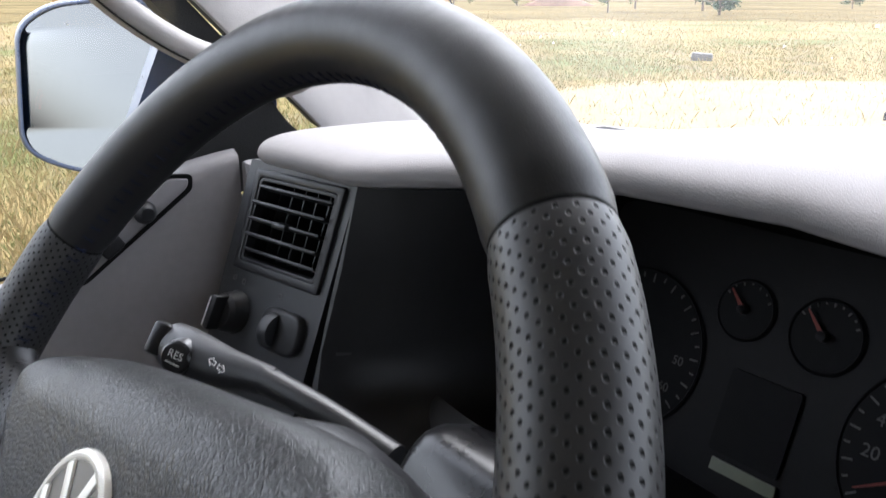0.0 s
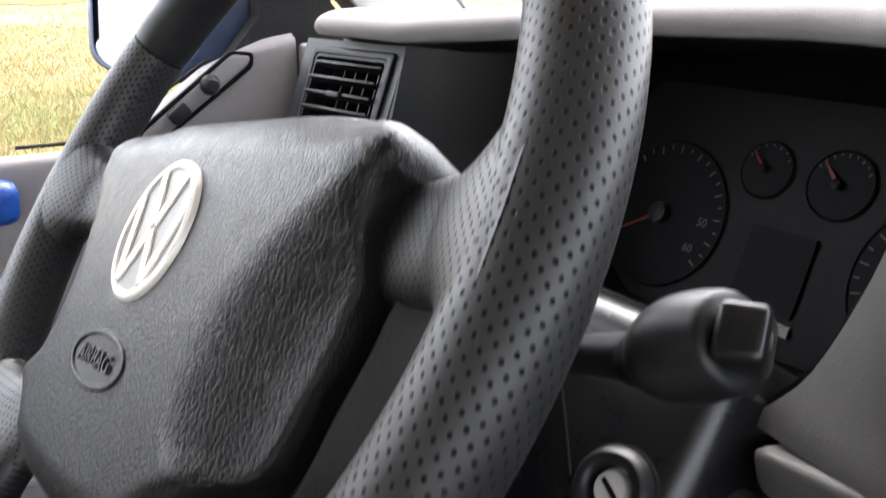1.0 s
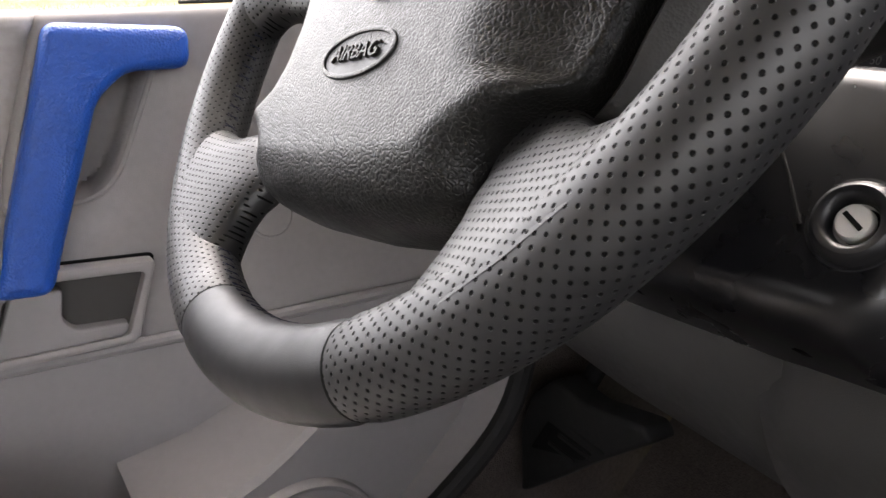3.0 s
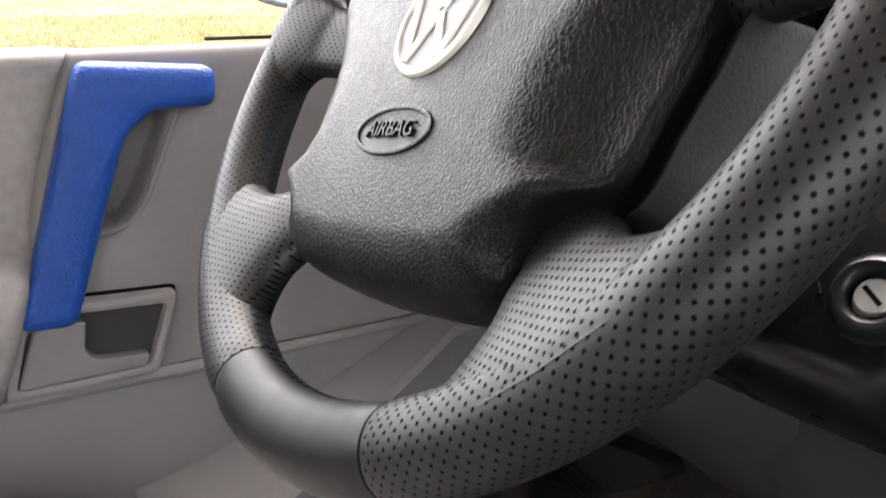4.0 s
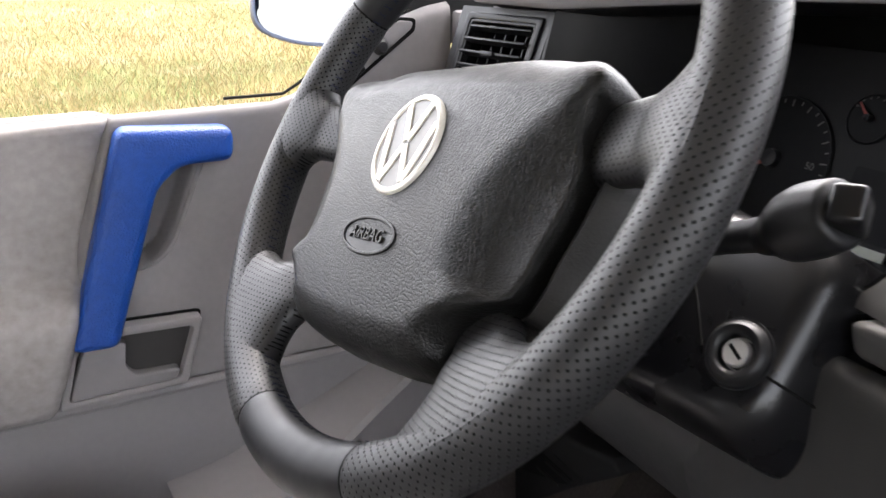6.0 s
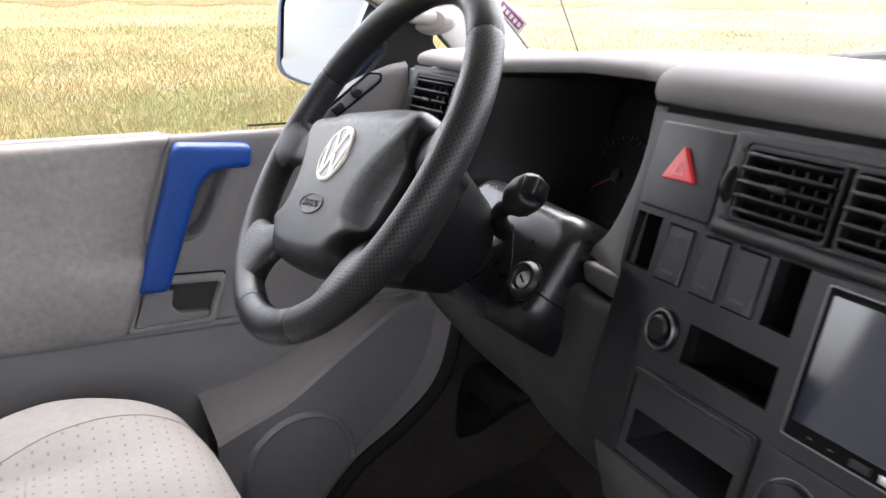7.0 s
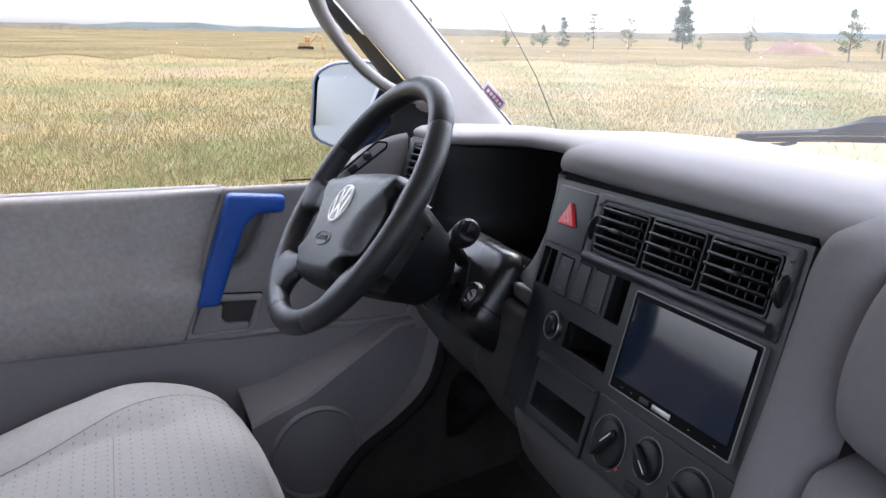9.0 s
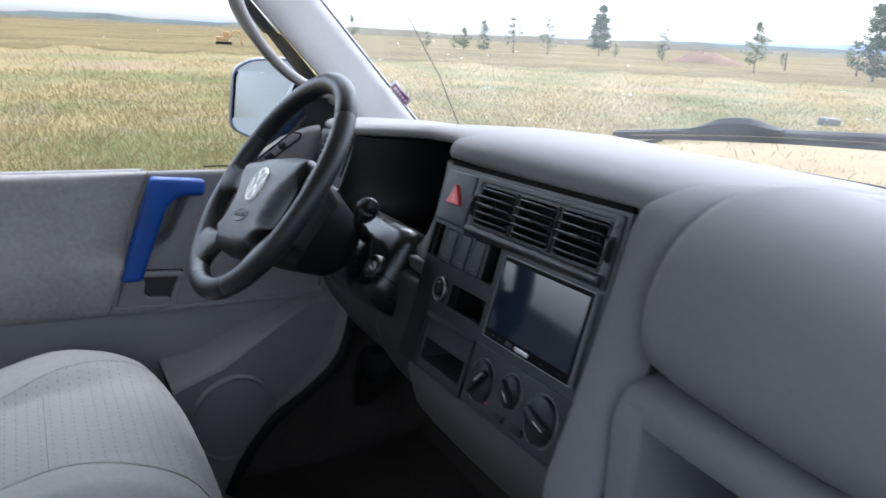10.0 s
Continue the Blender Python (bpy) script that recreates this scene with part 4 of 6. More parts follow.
# ---- panels with openings ----
def holed(us, vs, holes, depth, left=None):
    """A plate over the grid us x vs with rectangular openings; left(v) bends its left edge."""
    for h in holes:
        us = us + [h[0], h[2]]
        vs = vs + [h[1], h[3]]
    us, vs = sorted(set(us)), sorted(set(vs))
    bm = bmesh.new()
    grid = [[bm.verts.new(((left(v) if left and i == 0 else u), v, 0)) for v in vs] for i, u in enumerate(us)]
    for i in range(len(us) - 1):
        for j in range(len(vs) - 1):
            cu, cv = (us[i] + us[i + 1]) / 2, (vs[j] + vs[j + 1]) / 2
            if not any(h[0] < cu < h[2] and h[1] < cv < h[3] for h in holes):
                bm.faces.new((grid[i][j], grid[i + 1][j], grid[i + 1][j + 1], grid[i][j + 1]))
    bmesh.ops.delete(bm, geom=[v for v in bm.verts if not v.link_faces], context='VERTS')
    edge = [e for e in bm.edges if e.is_boundary]
    g = bmesh.ops.extrude_edge_only(bm, edges=edge)
    bmesh.ops.translate(bm, vec=(0, 0, -depth), verts=[v for v in g["geom"] if isinstance(v, bmesh.types.BMVert)])
    return bm


def well(x0, y0, x1, y1, depth, slope=0.0):
    """An open box behind a face, its floor rising by slope."""
    bm = bmesh.new()
    a = [bm.verts.new((x, y, 0)) for x, y in rect(x0, y0, x1, y1)]
    b = [bm.verts.new((x, y + (slope if y == y0 else 0), -depth)) for x, y in rect(x0, y0, x1, y1)]
    bm.faces.new(b)
    for i in range(4):
        bm.faces.new((a[i], a[(i + 1) % 4], b[(i + 1) % 4], b[i]))
    return bm


def air_vent(m, w, h, slats, fins, label, group):
    """A vent cell: dark well, frame, curved horizontal slats, upright fins and a slider tab; corner at the lower left."""
    v = thing("air_vent", label, "air vent", group=group)
    part("well", move(well(0, 0, w, h, 0.035), m), DEEP, v)
    part("vent_frame", move(ring(rounded(rect(-0.0022, -0.0022, w + 0.0022, h + 0.0022), 0.004, 2), rounded(rect(0.0005, 0.0005, w - 0.0005, h - 0.0005), 0.003, 2), 0.008, 0.0006), m @ Matrix.Translation((0, 0, 0.0012))), BLACK, v)
    for i in range(fins):
        x = w * (i + 0.5) / fins
        part("fin", move(block(x - 0.0006, x + 0.0006, 0.001, h - 0.001, -0.030, -0.014), m), BLACK, v)
    for i in range(slats):
        y = h * (i + 0.6) / slats
        bow = 0.006 * (1 - ((i + 0.5) / slats - 0.5) ** 2 * 4)
        part("slat", move(block(0.0008, w - 0.0008, -0.0012, 0.0012, -0.009, 0.003, 0.0009, 2), m @ Matrix.Translation((0, y, -0.002 + bow)) @ pose(0, 0, 0, -14, 0, 0)), BLACK, v)
    y = h * (slats // 2 + 0.6) / slats
    part("slider_tab", move(block(w * 0.40, w * 0.60, y - 0.0024, y + 0.0024, 0.000, 0.010, 0.0015, 2), m), BLACK, v)
    return v


# ---- centre console ----
CON = basis((0.397, 0.207, 1.174), (1, 0, 0.030), (0, 0.275, 0.961))
console = thing("centre_console", "charcoal centre console fascia with grey lower body", "console")


def left_edge(v):
    pts = [(0.10, -0.220), (0.0, -0.213), (-0.044, -0.210), (-0.053, -0.166), (-0.12, -0.157), (-0.20, -0.153)]
    for (v0, u0), (v1, u1) in zip(pts, pts[1:]):
        if v >= v1:
            return u0 + (u1 - u0) * (v0 - v) / (v0 - v1) if v <= v0 else u0
    return -0.153


HOLES = [(-0.206, -0.040, -0.174, 0.006), (-0.049, -0.042, -0.021, 0.006), (-0.110, -0.094, -0.021, -0.063), (-0.104, 0.022, 0.167, 0.076), (-0.140, -0.176, -0.029, -0.146),
         (-0.165, -0.042, -0.133, 0.005), (-0.123, -0.042, -0.094, 0.005), (-0.087, -0.042, -0.056, 0.005)]
part("fascia", move(holed([-0.22, 0.193], [0.090, -0.190, -0.12, -0.053, -0.044], HOLES, 0.012, left_edge), CON), CHAR, console, "charcoal fascia plate", smooth=False)
for h in HOLES[:3]:
    part("slot", move(well(*h, 0.05), CON), DEEP, console, "empty dark switch opening")
part("slot_sill", move(block(-0.110, -0.021, -0.0965, -0.0935, -0.004, 0.0015, 0.001), CON), CHAR, console)
part("tray", move(well(*HOLES[4], 0.06, 0.018), CON), CHAR, console, "open storage tray")
part("tray_panel", move(ring(rounded(rect(-0.152, -0.190, -0.017, -0.112), 0.003, 2), rounded(rect(-0.149, -0.187, -0.020, -0.115), 0.003, 2), 0.006, 0.0008), CON @ Matrix.Translation((0, 0, 0.003))), BLACK, console)
part("tray_lip", move(block(-0.149, -0.020, -0.1185, -0.1135, 0.0, 0.005, 0.002), CON), CHAR, console)
part("console_body", loft([[(a, b, c) for a, b, c in spline(r, 14)] for r in ([(0.196, 0.230, 0.995), (0.208, 0.186, 0.993), (0.236, 0.163, 0.990), (0.40, 0.157, 0.992), (0.60, 0.155, 0.998)], [(0.194, 0.230, 0.975), (0.205, 0.182, 0.973), (0.235, 0.156, 0.970), (0.40, 0.149, 0.972), (0.605, 0.148, 0.975)], [(0.186, 0.24, 0.92), (0.196, 0.20, 0.92), (0.23, 0.172, 0.918), (0.40, 0.163, 0.918), (0.61, 0.160, 0.925)], [(0.18, 0.29, 0.85), (0.19, 0.265, 0.85), (0.23, 0.252, 0.845), (0.40, 0.25, 0.84), (0.63, 0.25, 0.84)], [(0.18, 0.39, 0.78), (0.19, 0.385, 0.78), (0.23, 0.38, 0.78), (0.40, 0.38, 0.78), (0.64, 0.38, 0.78)], [(0.18, 0.62, 0.75), (0.19, 0.62, 0.75), (0.23, 0.62, 0.75), (0.40, 0.62, 0.75), (0.64, 0.62, 0.75)])]), PADG, console, "grey lower console body", angle=60)
part("top_gap", move(block(-0.21, 0.185, 0.0885, 0.097, -0.02, -0.002), CON), DEEP, console)
part("vent_roll", move(tube([(u, 0.0145 - 0.0004, 0.003) for u in np.linspace(-0.112, 0.178, 12)], 0.0062, 12), CON), CHAR, console, "rounded bar under the vents")
part("vent_bezel", move(ring(rounded(rect(-0.121, 0.006, 0.186, 0.086), 0.004, 3), rounded(rect(-0.1065, 0.0185, 0.1695, 0.0785), 0.004, 3), 0.004, 0.001), CON @ Matrix.Translation((0, 0, 0.002))), CHAR, console)
for i, (u0, u1) in enumerate(((-0.103, -0.019), (-0.009, 0.071), (0.081, 0.166))):
    air_vent(CON @ Matrix.Translation((u0, 0.0235, 0.001)), u1 - u0, 0.051, 5, 7, "charcoal slatted air vent in the centre console", "console air vents")
for u, k in ((-0.113, 0.0), (0.1765, 0.002)):
    wv = thing("vent_thumbwheel", "black ribbed vent thumbwheel beside the air vents", "thumbwheel", group="vent thumbwheels")
    part("wheel_disc", move(lathe([(0.0001, -0.003), (0.0165, -0.003), (0.0175, -0.0015), (0.0175, 0.0015), (0.0165, 0.003), (0.0001, 0.003)], 36), CON @ Matrix.Translation((u, 0.046 + k, -0.008)) @ pose(0, 0, 0, 0, 90, 0)), BLACK, wv)
    part("print_dot", move(lathe([(0.0001, 0.0004), (0.0022, 0.0004), (0.0024, 0)], 16), CON @ Matrix.Translation((u - 0.002, 0.020, 0.0024))), PRINT, wv)
    part("print_ring", move(lathe([(0.0014, 0.0), (0.0014, 0.0005), (0.0022, 0.0005), (0.0022, 0.0)], 16), CON @ Matrix.Translation((u + 0.001, 0.073, 0.0024))), PRINT, wv)

DULL = mat("dull_silver", (0.22, 0.22, 0.22), 0.4, metal=0.8, vary=0.1)
hz = thing("hazard_switch", "red triangular hazard warning switch", "switch")
part("switch_plate", move(slab(rounded(rect(-0.205, 0.012, -0.122, 0.083), 0.004, 3), 0.004, 0.0012), CON @ Matrix.Translation((0, 0, 0.0035))), CHAR, hz)
part("red_triangle", move(slab(rounded([(-0.184, 0.0375), (-0.145, 0.0385), (-0.166, 0.0665)], 0.003, 3), 0.004, 0.0012), CON @ Matrix.Translation((0, 0, 0.0075))), RED, hz, "red plastic triangle")
part("triangle_mark", move(ring([(-0.171, 0.0425), (-0.158, 0.0428), (-0.165, 0.0525)], [(-0.1685, 0.0440), (-0.1607, 0.0442), (-0.165, 0.0500)], 0.0004), CON @ Matrix.Translation((0, 0, 0.0079))), mat("pale_red_print", (0.75, 0.18, 0.18), 0.5), hz)
for i, (u0, v0, u1, v1) in enumerate(HOLES[5:8]):
    rs = thing("rocker_switch", "charcoal rocker switch with faint print", "switch", group="console rocker switches")
    m = CON @ Matrix.Translation(((u0 + u1) / 2, (v0 + v1) / 2, 0.0005))
    w, h = (u1 - u0) / 2 - 0.0012, (v1 - v0) / 2 - 0.0012
    part("rocker", move(loft([[(-w, -h, -0.01), (w, -h, -0.01), (w, h, -0.01), (-w, h, -0.01)], [(-w, -h, 0.001), (w, -h, 0.001), (w, h, 0.001), (-w, h, 0.001)], [(-w + 0.001, -h + 0.001, 0.002), (w - 0.001, -h + 0.001, 0.002), (w - 0.001, h - 0.001, -0.0008), (-w + 0.001, h - 0.001, -0.0008)]], True, True), m), CHAR, rs, smooth=False)
    for k in range(4):
        part("print_bar", move(slab(rect(-0.007 + k * 0.0036, -h + 0.006, -0.0046 + k * 0.0036, -h + 0.0085), 0.0003), m @ Matrix.Translation((0, 0, 0.0022))), PRINT, rs)
    if i == 0:
        part("printed_mark", move(ring(rect(-0.003, h - 0.014, 0.003, h - 0.008), rect(-0.0022, h - 0.0132, 0.0022, h - 0.0088), 0.0003), m @ Matrix.Translation((0, 0, 0.0009)) @ pose(0, 0, 0, 3.3, 0, 0)), PRINT, rs)
lg = thing("cigarette_lighter", "black cigarette lighter socket with bright ring", "lighter")
LM = CON @ Matrix.Translation((-0.136, -0.0775, 0.001))
part("socket_ring", move(lathe([(0.0125, -0.02), (0.0125, 0.002), (0.0140, 0.0035), (0.0165, 0.0035), (0.0180, 0.001), (0.0180, -0.004)], 36), LM), GLOSS, lg)
part("chrome_ring", move(lathe([(0.0142, 0.0034), (0.0148, 0.0046), (0.0158, 0.0046), (0.0164, 0.0034)], 36), LM), DULL, lg, "dull metal ring")
part("plug", move(lathe([(0.0001, 0.007), (0.0085, 0.007), (0.0105, 0.005), (0.0108, -0.02)], 30), LM @ Matrix.Translation((-0.001, 0.001, 0))), BLACK, lg, "black plug")

stereo = thing("touch_screen_stereo", "black touch screen car stereo with silver edge", "stereo")
part("stereo_body", move(slab(rounded(rect(0, -0.0995, 0.181, 0.001), 0.002, 2), 0.012, 0.001), CON @ Matrix.Translation((0, 0, 0.005))), DEEP, stereo)
SCREEN = mat("dark_screen_glass", (0.012, 0.018, 0.034), 0.07, spec=0.5, vary=0.1)
SCREEN.node_tree.nodes["Principled BSDF"].inputs["IOR"].default_value = 1.7
part("screen", move(slab(rect(0.006, -0.0880, 0.175, -0.0040), 0.002), CON @ Matrix.Translation((0, 0, 0.0062))), SCREEN, stereo, "dark reflective screen glass")
part("silver_edge", move(ring(rounded(rect(-0.0008, -0.1003, 0.1818, 0.0018), 0.002, 2), rounded(rect(0.0004, -0.0991, 0.1802, 0.0006), 0.002, 2), 0.006, 0.0003), CON @ Matrix.Translation((0, 0, 0.0055))), DULL, stereo, "thin silver edge")
part("logo_plate", move(slab(rect(0.073, -0.0965, 0.100, -0.0915), 0.001, 0.0003), CON @ Matrix.Translation((0, 0, 0.0066))), STEEL, stereo, "plain silver plate")
part("badge_plate", move(slab(rect(0.052, -0.0965, 0.066, -0.0915), 0.001, 0.0003), CON @ Matrix.Translation((0, 0, 0.0062))), CHAR, stereo)
for u in (0.020, 0.036, 0.125, 0.160):
    part("key_mark", move(slab(rect(u, -0.0945, u + 0.003, -0.0935), 0.0003), CON @ Matrix.Translation((0, 0, 0.0056))), PRINT, stereo)

ARC = mat("pale_grey_print", (0.20, 0.20, 0.20), 0.5)
heater = thing("heater_controls", "charcoal heater control panel with three round knobs", "heater panel")
part("panel", move(slab(rounded(rect(-0.013, -0.186, 0.192, -0.1125), 0.003, 3), 0.006, 0.001), CON @ Matrix.Translation((0, 0, 0.0025))), CHAR, heater)
for u, v, r, a in ((0.0235, -0.1520, 0.0262, 48), (0.0860, -0.1420, 0.0198, -34), (0.1520, -0.1495, 0.0275, -14)):
    k = part("knob", move(lathe([(0.0001, 0.0045), (r * 0.84, 0.0045), (r * 0.92, 0.0035), (r * 0.96, 0.0), (r * 1.0, -0.002)], 44), CON @ Matrix.Translation((u, v, 0.003))), BLACK, heater, "round black heater knob")
    part("grip_bar", move(block(-r * 0.82, r * 0.82, -r * 0.19, r * 0.19, 0.003, 0.0115, 0.003, 3), CON @ Matrix.Translation((u, v, 0.003)) @ pose(0, 0, 0, 0, 0, a)), BLACK, k)
    part("pointer", move(block(r * 0.05, r * 0.74, -0.0005, 0.0005, 0.0114, 0.0119), CON @ Matrix.Translation((u, v, 0.003)) @ pose(0, 0, 0, 0, 0, a)), WHITE, k, "white pointer line")
    arc = [(u + (r + 0.0018) * math.cos(radians(t)), v + (r + 0.0018) * math.sin(radians(t)), 0.0034) for t in range(-70, 255, 8)]
    part("scale_arc", move(tube(arc, 0.00045, 6), CON), ARC, k)
part("red_dot", move(lathe([(0.0001, 0.0004), (0.002, 0.0004), (0.002, 0)], 14), CON @ Matrix.Translation((0.046, -0.170, 0.003))), RED, heater)
for u in (0.064, 0.104):
    part("slider_button", move(slab(rounded(rect(u, -0.180, u + 0.024, -0.1705), 0.002, 3), 0.004, 0.001), CON @ Matrix.Translation((0, 0, 0.0055))), BLACK, heater)

# ---- left dash end: vent, light switch, dimmer ----
LV = basis((-0.332, 0.222, 1.235), (0.979, 0.202, 0), (-0.05, 0.27, 0.961))
LV = LV @ Matrix(((1, 0.14, 0, 0), (0, 1, 0, 0), (0, 0, 1, 0), (0, 0, 0, 1)))      # the panel leans with the dash end
left_panel = thing("dash_end_surround", "charcoal dash end panel around the driver vent", "panel")
part("panel_plate", move(holed([-0.014, 0.107], [0.010, -0.215], [(0.006, -0.066, 0.092, -0.003)], 0.02), LV), CHAR, left_panel, "charcoal panel plate", smooth=False)
part("panel_skirt", move(loft([[(0.106, 0.008, 0.0), (0.111, -0.07, 0.0), (0.124, -0.215, 0.0)], [(0.116, 0.008, -0.001), (0.121, -0.07, -0.001), (0.136, -0.215, -0.001)], [(0.128, 0.008, -0.010), (0.131, -0.07, -0.010), (0.148, -0.215, -0.008)]]), LV), CHAR, left_panel)
part("vent_bezel", move(ring(rounded(rect(-0.002, -0.074, 0.099, 0.004), 0.003, 3), rounded(rect(0.005, -0.067, 0.093, -0.002), 0.003, 3), 0.004, 0.001), LV @ Matrix.Translation((0, 0, 0.003))), BLACK, left_panel)
air_vent(LV @ Matrix.Translation((0.007, -0.065, 0.001)), 0.084, 0.061, 5, 6, "charcoal slatted air vent at the dash end", "")
ls = thing("light_switch", "black rotary headlight switch knob", "switch")
LS = LV @ Matrix.Translation((0.013, -0.108, 0.002))
part("knob", move(lathe([(0.0001, 0.012), (0.012, 0.012), (0.015, 0.009), (0.0165, 0.0), (0.0175, -0.002)], 36), LS), BLACK, ls)
part("grip_bar", move(block(-0.0035, 0.0035, -0.014, 0.014, 0.008, 0.022, 0.002), LS @ pose(0, 0, 0, 0, 0, -8)), BLACK, ls)
part("pointer", move(block(-0.0005, 0.0005, -0.012, 0.012, 0.0218, 0.0224), LS @ pose(0, 0, 0, 0, 0, -8) @ Matrix.Translation((-0.003, 0, 0))), WHITE, ls)
dm = thing("dimmer_wheel", "black dimmer wheel in a rounded housing", "switch")
part("housing", move(slab(rounded(rect(0.050, -0.124, 0.096, -0.092), 0.012, 4), 0.006, 0.003, 3), LV @ Matrix.Translation((0, 0, 0.006))), BLACK, dm)
part("wheel_disc", move(lathe([(0.0001, -0.005), (0.013, -0.005), (0.014, 0.0), (0.013, 0.005), (0.0001, 0.005)], 28), LV @ Matrix.Translation((0.066, -0.108, 0.002)) @ pose(0, 0, 0, 0, 90, 0)), CHAR, dm)
for i, (u, v) in enumerate(((0.003, -0.082), (0.015, -0.083), (0.060, -0.084))):
    part("print_mark", move(ring(rect(u - 0.002, v - 0.002, u + 0.002, v + 0.002), rect(u - 0.0013, v - 0.0013, u + 0.0013, v + 0.0013), 0.0003), LV @ Matrix.Translation((0, 0, 0.0008))), PRINT, left_panel)
# ---- driver door ----
door = thing("driver_door", "grey van door with worn cloth panel and blue handle", "door")
DM = lambda x: basis((x, 0, 0), (0, 1, 0), (0, 0, 1))
DOORW = mat("grey_door_plastic", (0.20, 0.188, 0.187), 0.6, spec=0.25, grain=0.3, gsize=1200, vary=0.08)
CUP = [Vector(p) for p in rounded([(-0.112, 1.120), (-0.034, 1.120), (-0.052, 1.075), (-0.071, 1.034), (-0.088, 1.020), (-0.130, 1.018)], 0.012, 4)]


def inside(y, z, poly):
    """Signed distance to an outline, positive within."""
    d, hit = 9.0, False
    for a, b in zip(poly, poly[1:] + poly[:1]):
        e = b - a
        t = max(0.0, min(1.0, ((y - a.x) * e.x + (z - a.y) * e.y) / max(1e-12, e.length_squared)))
        d = min(d, math.hypot(a.x + e.x * t - y, a.y + e.y * t - z))
        if (a.y > z) != (b.y > z) and y < (b.x - a.x) * (z - a.y) / (b.y - a.y) + a.x:
            hit = not hit
    return d if hit else -d


rows = []
for y in list(np.linspace(-0.72, -0.17, 8)) + list(np.linspace(-0.165, 0.0, 60)) + list(np.linspace(0.01, 0.225, 24)):
    top = float(np.interp(y, (0.04, 0.08, 0.161, 0.200, 0.225), (1.161, 1.170, 1.228, 1.242, 1.246)))
    row = []
    for f in np.linspace(0, 1, 84):
        z = 0.895 + (top - 0.895) * f
        s = inside(y, z, CUP) if -0.17 < y < 0.03 and z > 0.96 else -1.0
        behind = 0.030 * smooth((-0.106 - 0.302 * (1.158 - z) - y) / 0.012)
        dent = behind + 0.030 * smooth((s + 0.0005) / 0.0045) + 0.010 * smooth((s + 0.030) / 0.034)
        roll = 0.010 - math.sqrt(max(0.0, 0.0001 - max(0.0, 0.010 - (top - z)) ** 2))
        row.append((-0.378 - dent - roll, y, z))
    row.append((-0.44, y, top - 0.012))
    rows.append(row)
part("door_panel", loft(rows), DOORW, door, "pale grey upper door panel", angle=60)
part("lower_panel", move(slab([(-0.72, 0.50), (0.03, 0.50), (0.06, 0.60), (0.13, 0.67), (0.20, 0.73), (0.27, 0.80), (0.29, 0.897), (-0.72, 0.891)], 0.05, 0.006, 3), DM(-0.372)), GREYLOW, door, "dark grey lower door panel", angle=60)
part("belt_ridge", tube([(-0.370, y, 0.896 + 0.008 * max(0, y)) for y in np.linspace(-0.72, 0.24, 12)], 0.0055, 10), GREYLOW, door)
rows = []
# cloth skin from the belt line to the sill, its front edge slanting
for z, x in spline([(0.893, -0.372), (0.900, -0.360), (0.94, -0.346), (0.985, -0.342), (1.004, -0.346), (1.016, -0.357), (1.027, -0.370), (1.050, -0.379), (1.10, -0.376), (1.140, -0.367), (1.156, -0.371), (1.161, -0.386)], 30):
    f = -0.106 - 0.302 * (1.158 - z)
    hollow = 0.017 * smooth((z - 0.985) / 0.04) * smooth((1.165 - z) / 0.03)
    rows.append([(x - (0.012 if s == 1 else (0.003 if s > 0.985 else 0.0)) - hollow * smooth((s - 0.76) / 0.2), -0.72 + (f + 0.72) * s, z) for s in (0, 0.2, 0.4, 0.6, 0.7, 0.76, 0.8, 0.84, 0.88, 0.91, 0.94, 0.96, 0.98, 0.99, 1)])
part("cloth_panel", loft(rows), FABRIC, door, "grey worn cloth panel", angle=70)
part("grab_handle", move(slab(rounded([(-0.105, 1.154), (-0.007, 1.147), (-0.009, 1.117), (-0.056, 1.117), (-0.078, 1.098), (-0.128, 0.956), (-0.169, 0.958)], 0.010, 4), 0.024, 0.009, 4), DM(-0.350)), BLUE, door, "blue painted grab handle", angle=60)
part("handle_root", block(-0.38, -0.362, -0.030, -0.008, 1.118, 1.146, 0.004), BLUE, door)
part("handle_root", block(-0.38, -0.362, -0.150, -0.120, 0.965, 0.99, 0.004), BLUE, door)
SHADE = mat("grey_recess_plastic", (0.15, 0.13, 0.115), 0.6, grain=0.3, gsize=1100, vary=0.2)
fr_o = rounded([(-0.186, 0.900), (-0.071, 0.902), (-0.050, 0.969), (-0.128, 0.973), (-0.134, 0.962), (-0.170, 0.962)], 0.006, 3)
fr_c = (-0.118, 0.934)
fr_i = [(fr_c[0] + (y - fr_c[0]) * 0.86, fr_c[1] + (z - fr_c[1]) * 0.76) for y, z in fr_o]
part("pull_gap", move(slab([(fr_c[0] + (y - fr_c[0]) * 1.03, fr_c[1] + (z - fr_c[1]) * 1.045) for y, z in fr_o], 0.003), DM(-0.3765)), DEEP, door)
part("pull_frame", move(ring(fr_o, fr_i, 0.014, 0.003), DM(-0.360)), DOORW, door, "grey door pull frame")
# tube in the panel's own grey, added for the rim's bright line
part("cup_rim", tube(spline([(-0.3865, -0.030, 1.116), (-0.3865, -0.050, 1.070), (-0.3865, -0.066, 1.037), (-0.3865, -0.084, 1.021), (-0.3865, -0.106, 1.0165), (-0.3865, -0.124, 1.0165)], 30), 0.0026, 8), DOORW, door, "raised rounded edge of the hollow, added to catch light")
